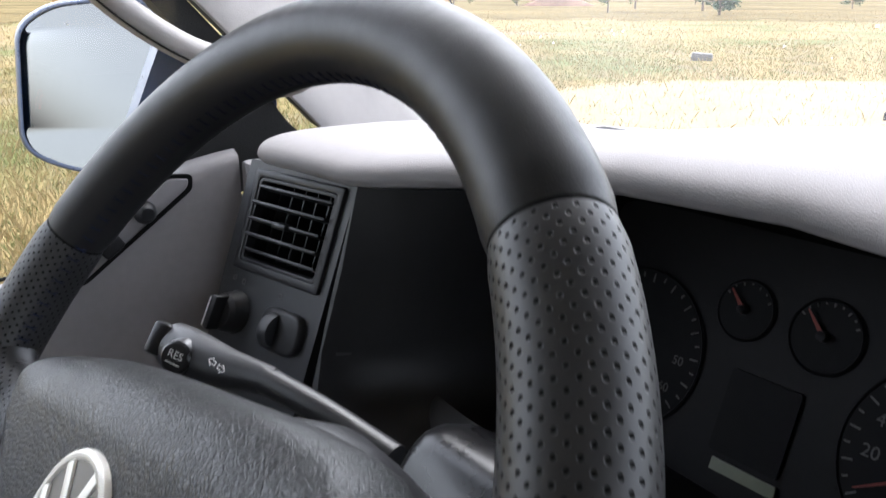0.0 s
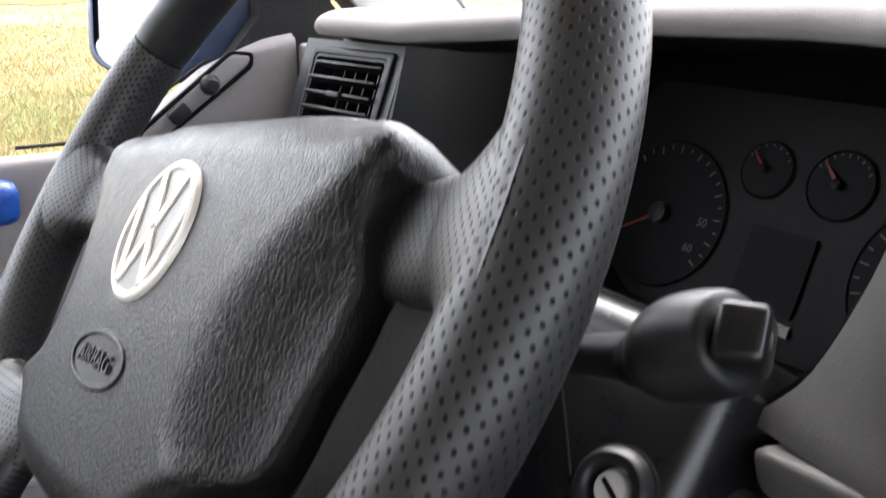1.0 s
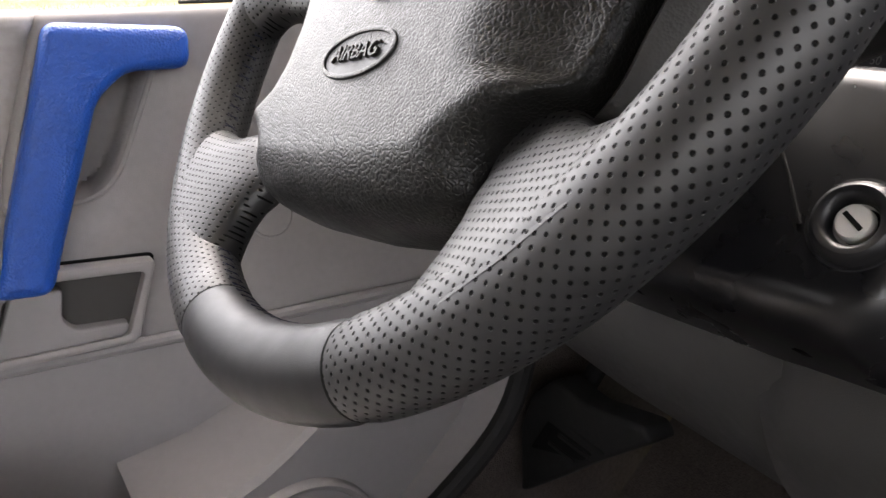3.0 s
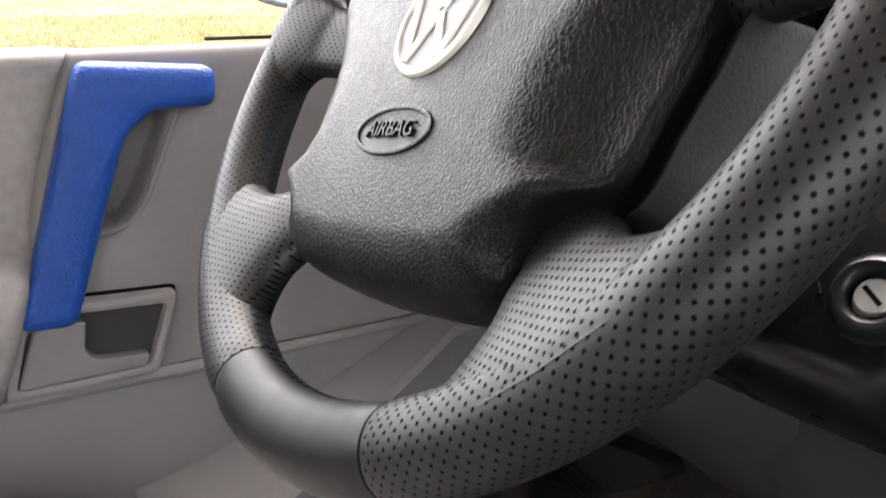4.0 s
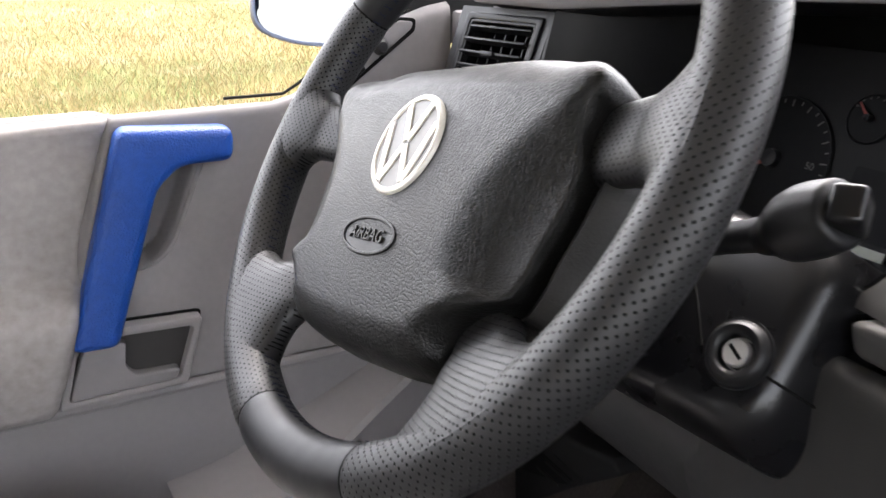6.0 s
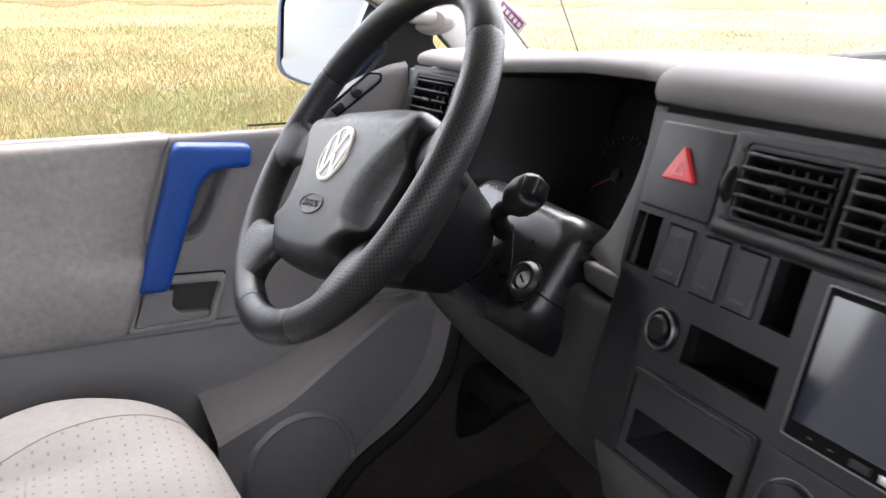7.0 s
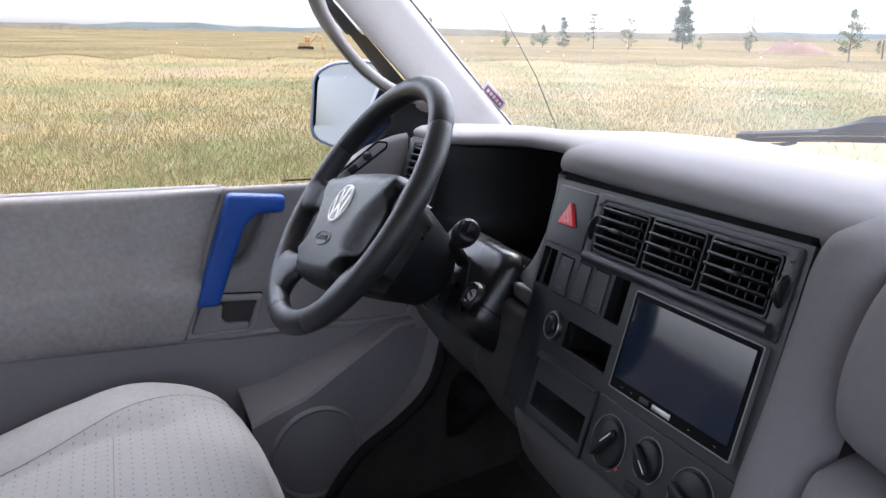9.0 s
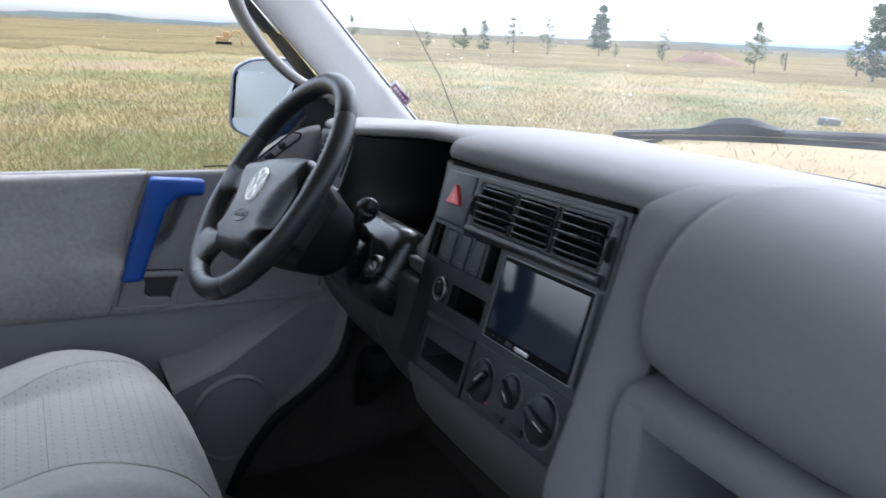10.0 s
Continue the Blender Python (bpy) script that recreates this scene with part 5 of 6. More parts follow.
# flat plate; the shade inside the pull is put into its colour
part("pull_well", move(slab(fr_i, 0.001), DM(-0.3725)), mat("pull_recess_shade", (0.022, 0.020, 0.019), 0.6), door, "pull opening, its recess shade put into a dark colour")
part("pull_lever", move(slab(rounded([(-0.176, 0.908), (-0.080, 0.909), (-0.076, 0.920), (-0.117, 0.922), (-0.125, 0.932), (-0.121, 0.957), (-0.158, 0.957)], 0.005, 4), 0.012, 0.0025, 3), DM(-0.361)), GREYLOW, door, "grey plastic door lever", angle=60)
part("plug_ring", move(lathe([(0.0175, 0.0), (0.0180, 0.0012), (0.0195, 0.0012), (0.0200, 0.0)], 36), Matrix.Translation((-0.3775, 0.052, 0.985)) @ pose(0, 0, 0, 0, 90, 0)), DOORW, door, "round cap on the door panel")
# mirror switch plate near the dash
part("switch_plate", move(slab(rounded([(0.086, 1.160), (0.098, 1.163), (0.180, 1.222), (0.182, 1.229), (0.166, 1.231), (0.088, 1.172)], 0.004, 3), 0.004, 0.0015), DM(-0.3735)), GREYLOW, door, "grey mirror switch plate with dark edge")
part("plate_rim", move(ring(rounded([(0.083, 1.157), (0.099, 1.160), (0.184, 1.220), (0.185, 1.232), (0.165, 1.234), (0.085, 1.174)], 0.004, 3), rounded([(0.086, 1.160), (0.098, 1.163), (0.180, 1.222), (0.182, 1.229), (0.166, 1.231), (0.088, 1.172)], 0.004, 3), 0.004), DM(-0.3745)), DEEP, door)
part("mirror_knob", move(lathe([(0.0001, 0.010), (0.006, 0.010), (0.009, 0.006), (0.011, 0.0)], 24), Matrix.Translation((-0.3735, 0.146, 1.2075)) @ pose(0, 0, 0, 0, 90, 0) @ Matrix.Diagonal((0.8, 0.8, 0.7, 1))), BLACK, door)
part("window_button", move(slab(rounded(rect(-0.009, -0.006, 0.009, 0.006), 0.003, 3), 0.006, 0.002), DM(-0.367) @ Matrix.Translation((0.118, 1.1865, 0)) @ pose(0, 0, 0, 0, 0, 36)), BLACK, door)
# door bin with the speaker
bin_x = lambda y: -0.275 - 0.20 * (y + 0.092)
BY = (-0.092, -0.06, -0.03, 0.0, 0.03, 0.055, 0.08, 0.105, 0.13, 0.16, 0.19, 0.215, 0.24, 0.26)
BZ = [float(np.interp(y, (-0.092, -0.044, 0.014, 0.035, 0.105, 0.165, 0.19, 0.26), (0.760, 0.776, 0.792, 0.806, 0.847, 0.880, 0.895, 0.899))) for y in BY]
BW = [float(np.interp(y, (-0.102, -0.03, 0.077, 0.145, 0.18, 0.26), (0.790, 0.804, 0.848, 0.878, 0.897, 0.902))) for y in BY]
BF = [float(np.interp(y, (-0.092, 0.005, 0.034, 0.053, 0.112, 0.172, 0.225, 0.255, 0.265), (0.50, 0.50, 0.565, 0.61, 0.655, 0.687, 0.726, 0.765, 0.80))) for y in BY]
part("door_bin", loft([[(-0.373, y - 0.010, z) for y, z in zip(BY, BW)], [(bin_x(y) - 0.005, y, z + 0.002) for y, z in zip(BY, BZ)], [(bin_x(y), y, z - 0.005) for y, z in zip(BY, BZ)], [(bin_x(y), y, z + (f - z) * 0.5) for y, z, f in zip(BY, BZ, BF)], [(bin_x(y) - 0.004, y, f) for y, f in zip(BY, BF)]]), GREYLOW, door, "grey door bin with sloping ledge", angle=30)
part("bin_end", move(slab([(-0.372, 0.50), (-0.281, 0.50), (-0.278, 0.752), (-0.281, 0.757), (-0.372, 0.790)], 0.004), basis((0, -0.092, 0), (1, 0, 0), (0, 0, 1))), BLACK, door)
part("speaker_grille", move(lathe([(0.0001, 0.006), (0.074, 0.006), (0.080, 0.004), (0.083, 0.008), (0.086, 0.009), (0.089, 0.006), (0.091, -0.004)], 56), basis((-0.2985, 0.024, 0.680), (-0.196, 0.981, 0), (0, 0, 1))), GREYLOW, door, "round grey speaker grille")
tagged(part("door_window", block(-0.424, -0.420, -0.72, 0.20, 1.155, 1.80), CLEAR), "clear driver door window glass with rain drops", "window", kind="structure").visible_shadow = False
g = random.Random(4)
drops = bmesh.new()
for i in range(60):
    r = g.uniform(0.0005, 0.0013)
    bmesh.ops.create_icosphere(drops, subdivisions=1, radius=1, matrix=Matrix.Translation((-0.4195, g.uniform(-0.65, 0.12), g.uniform(1.30, 1.66))) @ Matrix.Diagonal((0.0006, r, r * g.uniform(0.8, 2.2), 1)))
ob = part("rain_drops", drops, bpy.data.materials["dried_rain"], bpy.data.objects["door_window"], "small rain drops")
ob["kind"] = "stuff"
part("window_strip", tube([(-0.414, y, 1.163 + max(0, y - 0.06) * 0.62) for y in np.linspace(0.0, 0.16, 12)], 0.0016, 8), RUBBER, door, "black window strip")
SE = spline([(0.285, 0.95), (0.265, 0.83), (0.236, 0.765), (0.176, 0.712), (0.11, 0.668), (0.055, 0.60), (0.015, 0.52)], 24)
part("shut_face", loft([[(-0.374, y - 0.020, z + 0.012) for y, z in SE], [(-0.330, y - 0.014, z + 0.008) for y, z in SE], [(-0.300, y - 0.004, z + 0.002) for y, z in SE]]), GREYLOW, door, "grey rounded door edge", angle=60)
seal = thing("door_seal", "black rubber door seal along the sill", "seal")
part("seal_tube", tube(spline([(-0.30, 0.285, 0.95), (-0.298, 0.265, 0.83), (-0.296, 0.236, 0.765), (-0.294, 0.176, 0.712), (-0.292, 0.11, 0.668), (-0.290, 0.055, 0.60), (-0.288, 0.015, 0.52)], 24), 0.011, 10), RUBBER, seal)
KK = spline([(-0.302, 0.290, 0.97), (-0.300, 0.270, 0.83), (-0.298, 0.241, 0.765), (-0.296, 0.181, 0.712), (-0.294, 0.115, 0.668), (-0.292, 0.060, 0.60), (-0.290, 0.020, 0.49)], 30)
tagged(part("wall_kick", loft([KK, [(-0.372, y + 0.016, z) for x, y, z in KK], [(-0.42, 0.70, z) for x, y, z in KK]]), CARPET), "dark carpeted kick panel in the footwell", "wall", kind="structure")
pedal = thing("clutch_pedal", "black rubber clutch pedal under the dashboard", "pedal")
PM = basis((-0.26, 0.300, 0.72), (1, 0, 0), (0, 0.0, 1))
part("pedal_plate", move(slab(rounded([(-0.092, -0.085), (-0.096, -0.004), (-0.078, 0.042), (-0.040, 0.078), (0.010, 0.072), (0.090, 0.090), (0.100, 0.078), (0.026, 0.018), (-0.050, -0.050)], 0.010, 3), 0.030, 0.006, 3), PM), RUBBER, pedal, "black pedal bracket")
PT = PM @ Matrix.Translation((0, 0, 0.006)) @ pose(0, 0, 0, -12, 0, 0)
part("pedal_pad", move(slab(rounded([(-0.066, -0.012), (-0.040, 0.046), (0.060, 0.076), (0.068, 0.064), (0.012, 0.014)], 0.006, 3), 0.010, 0.003), PT), DEEP, pedal, "black rubber pad")
for i in range(4):
    part("tread_rib", move(block(-0.036 + i * 0.012, 0.006 + i * 0.018, 0.008 + i * 0.014, 0.012 + i * 0.014, 0.0, 0.003, 0.001), PT), RUBBER, pedal)
part("pedal_arm", tube(spline([(-0.30, 0.322, 0.75), (-0.29, 0.37, 0.83), (-0.28, 0.43, 0.92), (-0.27, 0.46, 1.0)], 14), 0.010, 8), DEEP, pedal)
part("vent_grille", merge(*[block(0.62, 0.74, 0.30 + i * 0.022, 0.312 + i * 0.022, 0.50, 0.53, 0.002) for i in range(6)]), BLACK, tagged(new("floor_vent"), "black slatted heater outlet on the floor", "floor vent"))

# ---- driver seat ----
seat = thing("driver_seat", "grey velour driver seat with dotted centre panel", "seat")
DOTS = mat("dotted_seat_velour", (0.325, 0.312, 0.303), 0.95, grain=0.5, gsize=1500, vary=0.08, spec=0.15)
n, l = DOTS.node_tree.nodes, DOTS.node_tree.links
tc = n.new("ShaderNodeTexCoord")
sp3 = n.new("ShaderNodeSeparateXYZ")
l.new(tc.outputs["Object"], sp3.inputs[0])


def op(kind, a, b=None):
    k = n.new("ShaderNodeMath")
    k.operation = kind
    for s, v in zip(k.inputs, (a, b)):
        if v is None:
            continue
        if isinstance(v, (int, float)):
            s.default_value = v
        else:
            l.new(v, s)
    return k.outputs[0]


gy = op('DIVIDE', sp3.outputs[1], 0.0155)
gx = op('ADD', op('DIVIDE', sp3.outputs[0], 0.0145), op('MULTIPLY', op('MODULO', op('FLOOR', op('ADD', gy, 100)), 2.0), 0.5))
dx = op('SUBTRACT', op('FRACT', op('ADD', gx, 100)), 0.5)
dy = op('SUBTRACT', op('FRACT', op('ADD', gy, 100)), 0.5)
dd = op('SQRT', op('ADD', op('MULTIPLY', op('MULTIPLY', dx, dx), 0.55), op('MULTIPLY', op('MULTIPLY', dy, dy), 1.6)))
mm = n.new("ShaderNodeMapRange")
mm.inputs["From Min"].default_value, mm.inputs["From Max"].default_value = 0.085, 0.13
l.new(dd, mm.inputs["Value"])
mx = n.new("ShaderNodeMix")
mx.data_type = 'RGBA'
mx.inputs["A"].default_value = (0.21, 0.20, 0.195, 1)
l.new(mm.outputs[0], mx.inputs["Factor"])
bs = n["Principled BSDF"]
l.new(bs.inputs["Base Color"].links[0].from_socket, mx.inputs["B"])
l.new(mx.outputs["Result"], bs.inputs["Base Color"])


SEAT = spline([(-0.75, 0.745), (-0.60, 0.778), (-0.48, 0.823), (-0.386, 0.858), (-0.30, 0.882), (-0.245, 0.882), (-0.185, 0.869), (-0.14, 0.848), (-0.115, 0.824), (-0.092, 0.785)], 60)
SEAT_Y, SEAT_Z = [p[0] for p in SEAT], [p[1] for p in SEAT]


def seat_top(x, y):
    """Height of the cushion: raised side rolls, rounded front edge."""
    roll = max(0.0, 1 - ((abs(x) - 0.215) / 0.085) ** 2) if abs(x) < 0.215 else 1.0
    z = float(np.interp(y, SEAT_Y, SEAT_Z))
    z -= 0.030 * (1 - roll ** 0.8) * max(0.0, min(1.0, (-0.12 - y) / 0.14)) ** 1.3
    return z - 2.4 * max(0.0, abs(x) - 0.235) ** 1.3


def seat_at(x, y, lift=0.0):
    yf = y - 0.030 * (abs(x) / 0.27) ** 3 * max(0, min(1, (y + 0.30) / 0.2))
    return (x, yf, seat_top(x, y) + lift)


def seam_x(y):
    """The centre panel widens towards the front edge."""
    return 0.139 + 0.060 * smooth((y + 0.44) / 0.32)


SY = np.linspace(-0.70, -0.094, 44)
for sx in (-1, 1):
    part("side_roll", loft([[seat_at(sx * (seam_x(y) + (0.275 - seam_x(y)) * k), y) for y in SY] for k in np.linspace(0, 1, 16)]), VELOUR, seat, "plain grey velour side roll", angle=70)
part("seat_centre", loft([[seat_at(k * (seam_x(y) - 0.001), y, 0.001) for y in SY] for k in np.linspace(-1, 1, 28)]), DOTS, seat, "grey velour with small dark dots", angle=70)
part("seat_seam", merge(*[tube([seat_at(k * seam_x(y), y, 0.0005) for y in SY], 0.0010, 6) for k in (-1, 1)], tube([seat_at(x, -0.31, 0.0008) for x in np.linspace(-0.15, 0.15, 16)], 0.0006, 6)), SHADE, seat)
fr = [seat_at(x, -0.094) for x in np.linspace(-0.275, 0.275, 40)]
part("seat_front", loft([fr, [(x * 0.995, y + 0.012, z - 0.03) for x, y, z in fr], [(x * 0.98, y + 0.010, 0.74) for x, y, z in fr], [(x * 0.95, y - 0.03, 0.70) for x, y, z in fr]]), VELOUR, seat, angle=70)
for s in (-1, 1):
    e = [(s * 0.275, y, seat_top(s * 0.275, y)) for y in np.linspace(-0.70, -0.142, 20)]
    part("seat_flank", loft([e, [(s * 0.272, y, 0.70) for x, y, z in e]]), VELOUR, seat)
part("seat_base", block(-0.22, 0.20, -0.62, -0.2, 0.50, 0.72, 0.02), DEEP, seat)
part("backrest", block(-0.24, 0.24, -0.86, -0.70, 0.78, 1.40, 0.05, 4), VELOUR, seat)

# ---- door mirror ----
mirror = thing("door_mirror", "blue door mirror with large squarish glass", "mirror")
MO = rounded([(0.122, 1.195), (0.175, 1.172), (0.255, 1.165), (0.300, 1.22), (0.300, 1.34), (0.262, 1.362), (0.172, 1.360), (0.132, 1.338)], 0.028, 5)
MN, MD, MP = Vector((0.52, -0.84, 0.24)).normalized(), Vector((-0.96, 0.24, -0.08)), Vector((-0.75, 0.21, 1.265))


def tilt_mirror(bm):
    """Turn the upright outline so that the glass faces the road behind."""
    for v in bm.verts:
        v.co -= MD * ((v.co - MP).dot(MN) - (v.co.x - MP.x) * 0.7) / MD.dot(MN)
    return bm


mc = (0.21, 1.265)
rows = []
for x, k in ((-0.748, 1.0), (-0.760, 1.02), (-0.80, 1.0), (-0.84, 0.86), (-0.865, 0.60), (-0.87, 0.05)):
    rows.append([(x, mc[0] + (y - mc[0]) * k + 0.25 * (-0.748 - x), mc[1] + (z - mc[1]) * k) for y, z in MO])
part("housing", tilt_mirror(loft(rows, True, True)), BODYBLUE, mirror, "blue painted mirror housing", angle=60)
part("bezel", tilt_mirror(move(ring(MO, [(mc[0] + (y - mc[0]) * 0.94, mc[1] + (z - mc[1]) * 0.95) for y, z in MO], 0.008, 0.002), DM(-0.744))), BODYBLUE, mirror)
MIRR = mat("mirror_glass", (0.165, 0.167, 0.160), 0.04, metal=1.0, vary=0.02)
part("mirror_glass", tilt_mirror(move(slab([(mc[0] + (y - mc[0]) * 0.945, mc[1] + (z - mc[1]) * 0.955) for y, z in MO], 0.003), DM(-0.7465))), MIRR, mirror, "silvered mirror glass")
part("arm", tube(spline([(-0.78, 0.27, 1.20), (-0.66, 0.30, 1.20), (-0.54, 0.30, 1.20), (-0.46, 0.29, 1.22)], 12), 0.022, 12, flat=0.7), BODYBLUE, mirror)

# ---- field outside ----
def meadow(name):
    """Trampled meadow: straw, green and bare reddish soil in patches."""
    m = mat(name, (0.150, 0.112, 0.050), 0.95, vary=0.25, vsize=0.9, spec=0.05)
    n, l = m.node_tree.nodes, m.node_tree.links
    b = n["Principled BSDF"]
    base = b.inputs["Base Color"].links[0].from_socket
    tc = n.new("ShaderNodeTexCoord")
    for scale, detail, lo, hi, col in ((0.22, 6, 0.47, 0.60, (0.080, 0.084, 0.030)), (0.9, 5, 0.52, 0.64, (0.12, 0.098, 0.055)), (0.11, 6, 0.60, 0.70, (0.15, 0.105, 0.072))):
        t = n.new("ShaderNodeTexNoise")
        t.inputs["Scale"].default_value, t.inputs["Detail"].default_value = scale, detail
        off = n.new("ShaderNodeVectorMath")
        off.inputs[1].default_value = (scale * 70, 13, 0)
        l.new(tc.outputs["Object"], off.inputs[0])
        l.new(off.outputs[0], t.inputs["Vector"])
        r = n.new("ShaderNodeMapRange")
        r.inputs["From Min"].default_value, r.inputs["From Max"].default_value = lo, hi
        l.new(t.outputs["Fac"], r.inputs["Value"])
        x = n.new("ShaderNodeMix")
        x.data_type = 'RGBA'
        x.inputs["B"].default_value = (*col, 1)
        l.new(r.outputs[0], x.inputs["Factor"])
        l.new(base, x.inputs["A"])
        base = x.outputs["Result"]
    l.new(base, b.inputs["Base Color"])
    return m


bm = bmesh.new()
bmesh.ops.create_grid(bm, x_segments=90, y_segments=90, size=4000)
tagged(part("ground", bm, meadow("dry_meadow")), "flat meadow of dry straw and green grass", "ground", kind="structure")


def blades(name, count, rmin, rmax, h0, h1, w, color, label, seed):
    """Grass stems in clumps over the part of the field that lies left and ahead of the van."""
    g = np.random.default_rng(seed)
    nc = count // 9
    az = np.radians(g.uniform(12, 108, nc))
    r = rmin * (rmax / rmin) ** (g.random(nc) ** 0.85)
    cx, cy = 0.5 - r * np.sin(az), r * np.cos(az)
    k = g.integers(0, nc, count)
    spread = 0.14 + 0.008 * r[k]
    x, y = cx[k] + g.normal(0, 1, count) * spread, cy[k] + g.normal(0, 1, count) * spread
    big = 0.35 + 1.0 * g.random(nc)[k] ** 2
    h = g.uniform(h0, h1, count) * big
    trodden = (y > 6.2) & (x > -8.4 + np.maximum(0, y - 11.2) * 0.87) & (g.random(count) < 0.9)
    h = np.where(trodden, 0.006, h)      # worn short on the track
    a = g.uniform(0, np.pi * 2, count)
    lean = g.normal(0, 0.30, (count, 2)) * h[:, None]
    ww = w * (1 + r[k] / 14)
    dx, dy = np.cos(a) * ww, np.sin(a) * ww
    v = np.empty((count, 4, 3))
    v[:, 0] = np.stack([x - dx, y - dy, 0 * x - 0.01], 1)
    v[:, 1] = np.stack([x + dx, y + dy, 0 * x - 0.01], 1)
    v[:, 2] = np.stack([x + dx * 0.7 + lean[:, 0] * 0.45, y + dy * 0.7 + lean[:, 1] * 0.45, h * 0.6], 1)
    v[:, 3] = np.stack([x + lean[:, 0], y + lean[:, 1], h], 1)
    f = np.arange(count * 4).reshape(-1, 4)
    me = bpy.data.meshes.new(name)
    me.from_pydata(v.reshape(-1, 3).tolist(), [], f.tolist())
    m = bpy.data.materials.new(name)
    m.use_nodes = True
    n, l = m.node_tree.nodes, m.node_tree.links
    ge, rp = n.new("ShaderNodeNewGeometry"), n.new("ShaderNodeValToRGB")
    l.new(ge.outputs["Random Per Island"], rp.inputs[0])
    rp.color_ramp.elements[0].color = (*[c * 0.88 for c in color], 1)
    rp.color_ramp.elements[1].color = (*[min(1, c * 1.12) for c in color], 1)
    l.new(rp.outputs[0], n["Principled BSDF"].inputs["Base Color"])
    n["Principled BSDF"].inputs["Roughness"].default_value = 0.8
    me.materials.append(m)
    return tagged(new(name, me), label, "grass", kind="stuff")


blades("dry_grass", 240000, 3.4, 70, 0.02, 0.150, 0.0015, (0.225, 0.168, 0.072), "dry straw-coloured meadow grass", 1)
blades("green_grass", 190000, 3.2, 26, 0.02, 0.075, 0.0019, (0.098, 0.112, 0.030), "short green meadow grass", 2)


# ---- far ridges ----
def ridge(name, az0, az1, dist, h, color, label, seed):
    g = random.Random(seed)
    pts = []
    n = 90
    ph = [g.uniform(0, 6.28) for _ in range(5)]
    for i in range(n + 1):
        a = radians(az0 + (az1 - az0) * i / n)
        k = 0.55 + 0.45 * sum(math.sin(i / n * f * 6.28 + p) / (j + 1) for j, (f, p) in enumerate(zip((1.3, 2.7, 6.1, 13, 29), ph))) / 1.6
        pts.append((a, max(0.15, k) * h * math.sin(math.pi * i / n) ** 0.35 + 0.01))
    rows = []
    for d, kk in ((dist, 0.0), (dist * 1.02, 1.0), (dist * 1.15, 0.7), (dist * 1.3, 0.0)):
        rows.append([(-d * math.sin(a), d * math.cos(a), hh * kk - (0.2 if kk == 0 else 0)) for a, hh in pts])
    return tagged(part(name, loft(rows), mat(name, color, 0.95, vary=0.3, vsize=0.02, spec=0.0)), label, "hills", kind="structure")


ridge("backdrop_hedges", 35, 150, 420, 6.5, (0.085, 0.075, 0.055), "dark brush and hedges across the plain", 3)
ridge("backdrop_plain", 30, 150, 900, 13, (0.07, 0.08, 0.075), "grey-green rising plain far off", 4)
# distance haze is painted into the hills as their blue colour
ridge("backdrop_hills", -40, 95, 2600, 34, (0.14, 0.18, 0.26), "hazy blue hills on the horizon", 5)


# olive-brown heath that takes over from the meadow further out
g = random.Random(17)
rows = []
for k, far in ((0, 0), (1, 60), (2, 160), (3, 420), (4, 1200), (5, 3600)):
    rows.append([(-(d + far) * math.sin(a), (d + far) * math.cos(a), 0.03 + 0.0006 * far) for d, a in [(46 + 9 * noise.noise((i * 0.35, 3.1, k)) + g.uniform(-1.5, 1.5), radians(-20 + 1.0 * i)) for i in range(172)]])
HEATH = mat("olive_brown_heath", (0.070, 0.058, 0.034), 0.95, vary=0.5, vsize=0.09, spec=0.0, blotch=(0.17, 0.135, 0.072))
tagged(part("backdrop_heath", loft(rows), HEATH), "olive-brown heath beyond the near meadow", "heath", kind="structure")


# ---- trees ----
BARK = mat("grey_bark", (0.12, 0.09, 0.07), 0.9, grain=0.8, gsize=30)


def leaf_mat(name, c):
    m = mat(name, c, 0.75, vary=0.35, vsize=3, spec=0.2)
    return m


PINE, LEAF = leaf_mat("pine_needles", (0.055, 0.085, 0.05)), leaf_mat("broad_leaves", (0.08, 0.11, 0.035))


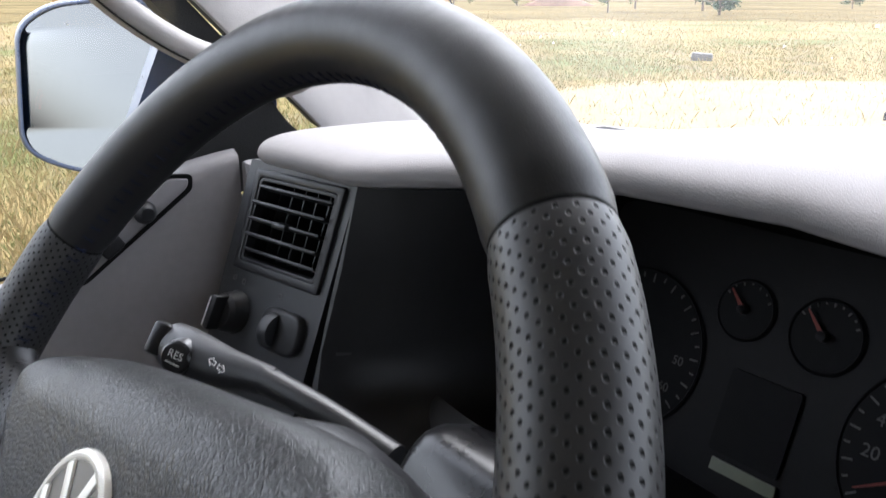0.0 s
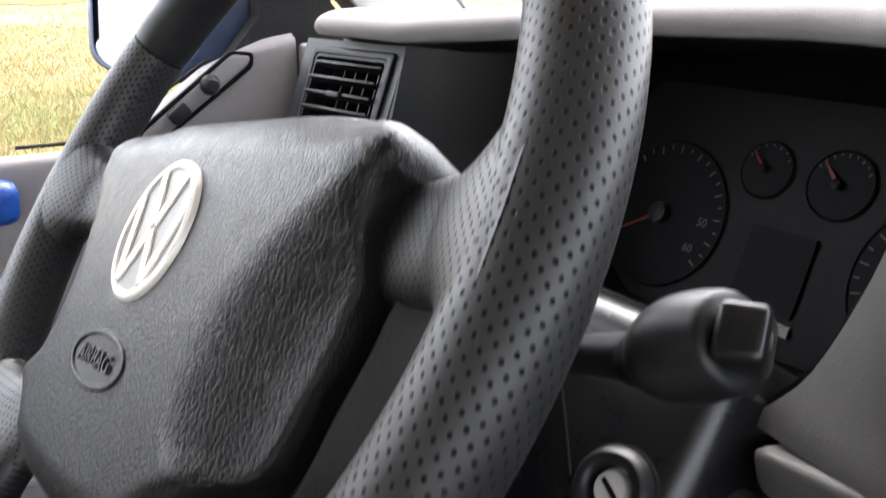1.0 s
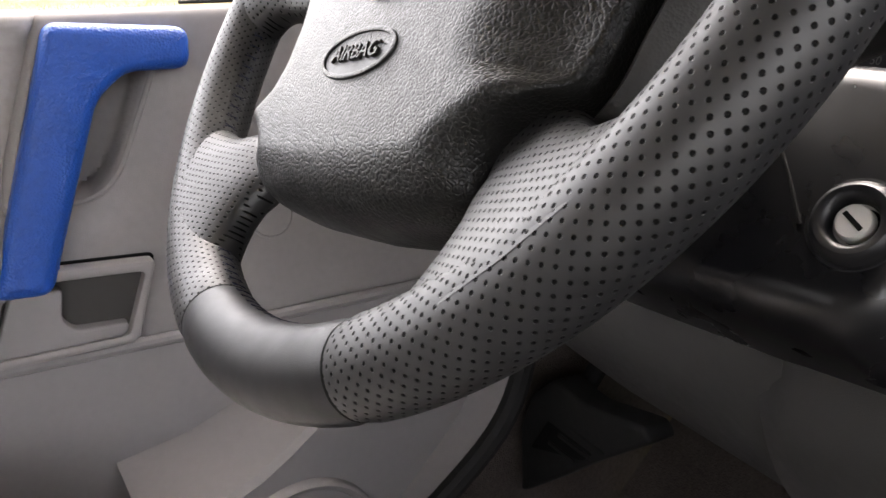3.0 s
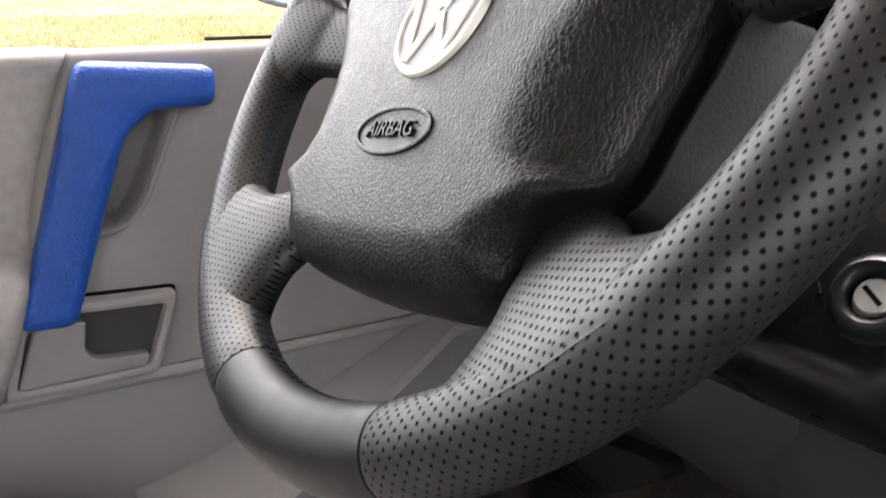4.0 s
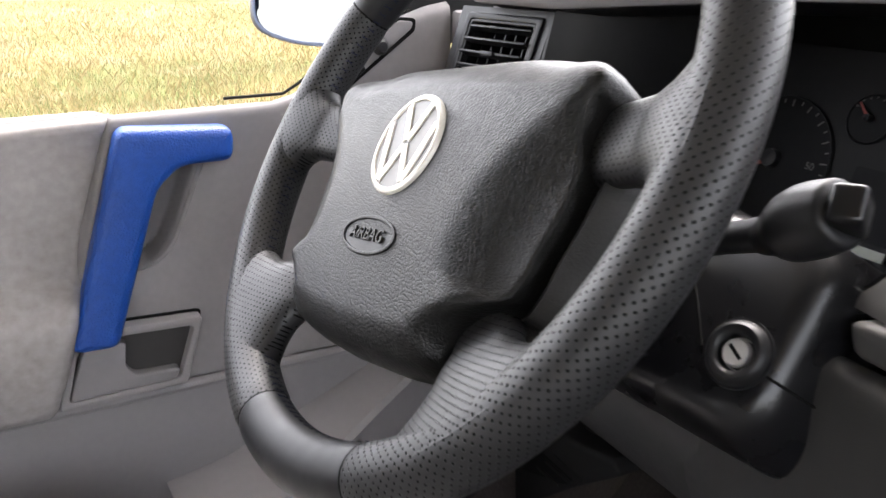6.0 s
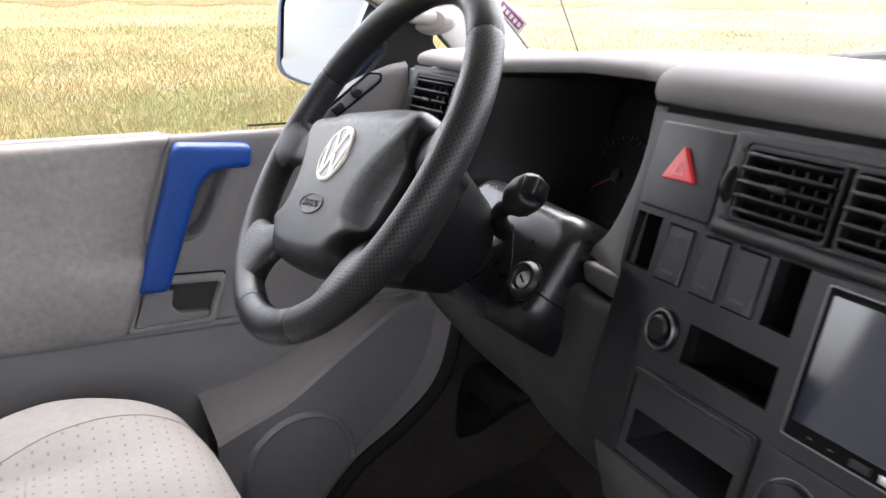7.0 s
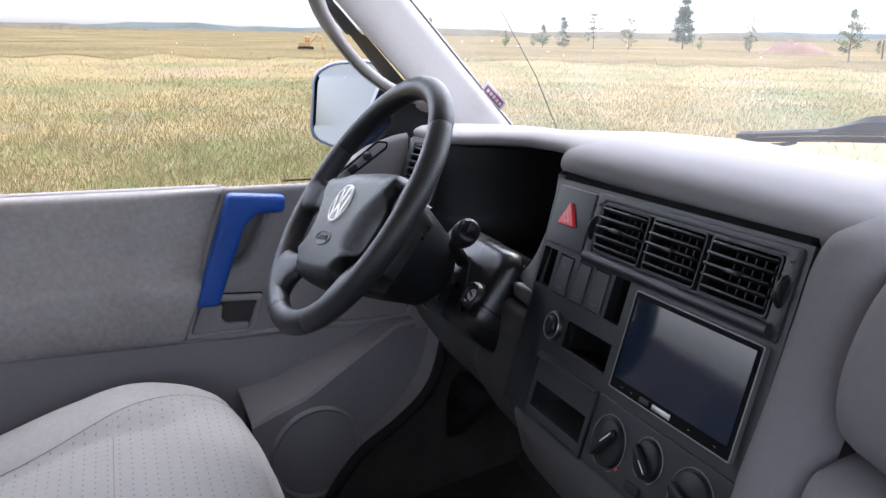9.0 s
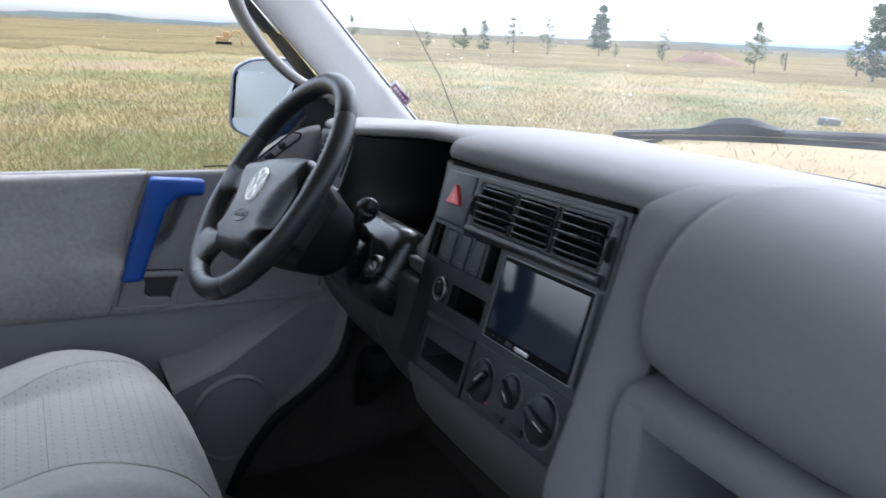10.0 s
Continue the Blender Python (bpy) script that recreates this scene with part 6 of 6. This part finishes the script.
def tree(x, y, h, kind, seed, label, fill=1.0):
    """A young tree: tapered trunk with limbs, and a crown of many small leaf blades in clumps."""
    g = random.Random(seed)
    t = thing("tree", label, "tree", (x, y, 0), group="young trees in the field")
    bms = [tube([(0, 0, -0.1), (g.uniform(-.05, .05) * h * .3, g.uniform(-.05, .05) * h * .3, h * 0.5), (g.uniform(-.03, .03) * h, 0, h * 0.97)], [0.018 * h, 0.011 * h, 0.003 * h], 8)]
    faces, verts = [], []
    limbs = int(34 * fill) + 10
    for i in range(limbs):
        f = g.uniform(0.12, 0.97)
        a = g.uniform(0, 6.283)
        if kind == "pine":
            reach = h * (0.26 * (1 - f) ** 0.7 + 0.05) * g.uniform(0.6, 1.15)
            rise = -0.05 * h * (1 - f) + 0.03 * h
        else:
            reach = h * 0.28 * math.sin(min(1, f * 1.15) * math.pi) ** 0.7 * g.uniform(0.5, 1.15) + 0.03 * h
            rise = 0.10 * h * g.uniform(0.2, 1)
        z0 = h * f
        tip = (math.cos(a) * reach, math.sin(a) * reach, z0 + rise)
        bms.append(tube([(0, 0, z0), tip], [0.005 * h, 0.002 * h], 5))
        for j in range(int(44 * fill) + 8):
            s = g.uniform(0.25, 1.08)
            c = Vector((tip[0] * s, tip[1] * s, z0 + rise * s)) + Vector((g.gauss(0, 1), g.gauss(0, 1), g.gauss(0, 0.8))) * 0.028 * h
            u = Vector((g.uniform(-1, 1), g.uniform(-1, 1), g.uniform(-1, 1))).normalized() * 0.016 * h
            w = u.orthogonal().normalized() * 0.010 * h
            k = len(verts)
            verts += [c - u, c + w, c + u, c - w]
            faces.append((k, k + 1, k + 2, k + 3))
    part("trunk", merge(*bms), BARK, t, "thin grey trunk with limbs")
    me = bpy.data.meshes.new("crown")
    me.from_pydata([tuple(v) for v in verts], [], faces)
    me.materials.append(PINE if kind == "pine" else LEAF)
    c = new("crown", me)
    c.parent = t
    c["kind"] = "stuff"
    return t


tree(-87.8, 32.8, 3.0, "leaf", 11, "small sparse young tree in the dry field", 0.7)
tree(-80.1, 42.6, 2.4, "leaf", 12, "low bushy young tree in the dry field", 1.2)
tree(-81.7, 46.0, 3.3, "pine", 13, "slim young pine in the dry field", 0.9)
tree(-75.8, 46.2, 4.4, "pine", 14, "thin sparse pine in the dry field", 0.35)
tree(-73.9, 49.2, 3.6, "leaf", 15, "open airy young tree in the dry field", 0.5)
tree(-82.9, 62.5, 5.8, "pine", 16, "full dark pine tree in the dry field", 1.6)
tree(-66.9, 58.5, 3.9, "pine", 17, "thin pale young pine in the dry field", 0.3)
tree(-40.8, 43.9, 3.2, "leaf", 18, "leafy green young tree in the dry field", 0.9)
tree(-32.3, 44.5, 4.4, "pine", 19, "broad blue-green pine in the dry field", 1.5)
tree(-60.0, 78.0, 3.0, "leaf", 20, "low bushy young tree in the dry field", 0.8)
tree(-38.0, 70.0, 3.4, "pine", 21, "slim young pine in the dry field", 0.9)
tree(-20.0, 60.0, 3.8, "pine", 22, "full dark pine tree in the dry field", 1.1)

for bx, by, bh, bs in ((-84.7, 40.5, 1.9, 31), (-88.0, 45.5, 1.6, 32), (-76.5, 60.0, 1.5, 33), (-71.8, 62.6, 1.7, 34), (-62.0, 70.0, 1.4, 35)):
    tree(bx, by, bh, "leaf", bs, "low green shrub in the dry field", 0.8)

# bare reddish track beside the van and a grey stone in the grass
g = random.Random(9)
edge = [(-7.6, 6.6), (-9.0, 8.9), (-8.6, 11.2), (-4.0, 16.5), (6.0, 22.0), (8.0, 12.0), (2.0, 5.5), (-4.2, 5.6)]
edge = [(x + g.uniform(-0.25, 0.25), y + g.uniform(-0.25, 0.25)) for x, y in rounded(edge, 1.5, 7)]
SOIL = mat("trodden_red_soil", (0.20, 0.13, 0.088), 0.95, vary=0.3, vsize=1.4, spec=0.05, blotch=(0.20, 0.175, 0.095))
tagged(part("road", move(slab(edge, 0.05), Matrix.Translation((0, 0, 0.012))), SOIL), "bare reddish dirt track through the meadow", "track", kind="structure")
stone = thing("field_stone", "grey weathered block lying in the grass", "stone", (-11.0, 14.9, 0))
part("stone_body", move(block(-0.22, 0.22, -0.12, 0.12, -0.05, 0.16, 0.05, 2), pose(0, 0, 0, 0, 4, 35)), mat("grey_stone", (0.11, 0.105, 0.10), 0.9, grain=0.6, gsize=40, vary=0.2), stone)

# earth mound, posts and a far digger
rows = []
g = random.Random(5)
for d in np.linspace(-1, 1, 15):
    rows.append([(-62.7 + d * 2.2 + q * 0.9, 60.2 + d * 1.9 + q * 1.2, max(-0.05, 1.3 * (1 - d * d) * (1 - q * q) * g.uniform(0.75, 1.1) - 0.05)) for q in np.linspace(-1, 1, 9)])
tagged(part("earth_mound", loft(rows), mat("red_earth", (0.30, 0.19, 0.14), 0.95, vary=0.3, vsize=1.2)), "low heap of reddish earth in the field", "mound", kind="stuff")
for px, py in ((-48.7, 55.6), (-40.0, 53.0)):
    fp = thing("fence_post", "weathered grey post standing in the field", "post", (px, py, 0), group="field posts")
    part("post", block(-0.06, 0.06, -0.06, 0.06, -0.1, 1.5, 0.01), BARK, fp)
YEL = mat("faded_yellow_paint", (0.34, 0.20, 0.08), 0.7, vary=0.2)
dg = thing("excavator", "small faded yellow excavator far out in the field", "excavator", (-65.2, 14.1, 0))
DR = pose(0, 0, 0, 0, 0, 75) @ Matrix.Scale(0.5, 4)
part("track", move(block(-1.2, 1.2, -0.9, -0.5, 0.0, 0.5, 0.15, 2), DR), DEEP, dg)
part("track", move(block(-1.2, 1.2, 0.5, 0.9, 0.0, 0.5, 0.15, 2), DR), DEEP, dg)
part("body", move(block(-1.1, 0.8, -0.7, 0.7, 0.6, 1.2, 0.1, 2), DR), YEL, dg)
part("cab", move(block(-0.1, 0.8, -0.7, 0.1, 1.2, 2.0, 0.1, 2), DR), YEL, dg)
part("boom", move(tube([(0.7, 0.2, 1.0), (1.7, 0.2, 2.2), (2.4, 0.2, 1.9)], 0.16, 8), DR), YEL, dg)
part("dipper", move(tube([(2.4, 0.2, 1.95), (2.7, 0.2, 0.6)], 0.12, 8), DR), YEL, dg)
part("bucket", move(block(2.4, 2.9, -0.1, 0.5, 0.1, 0.6, 0.08, 2), DR), YEL, dg)
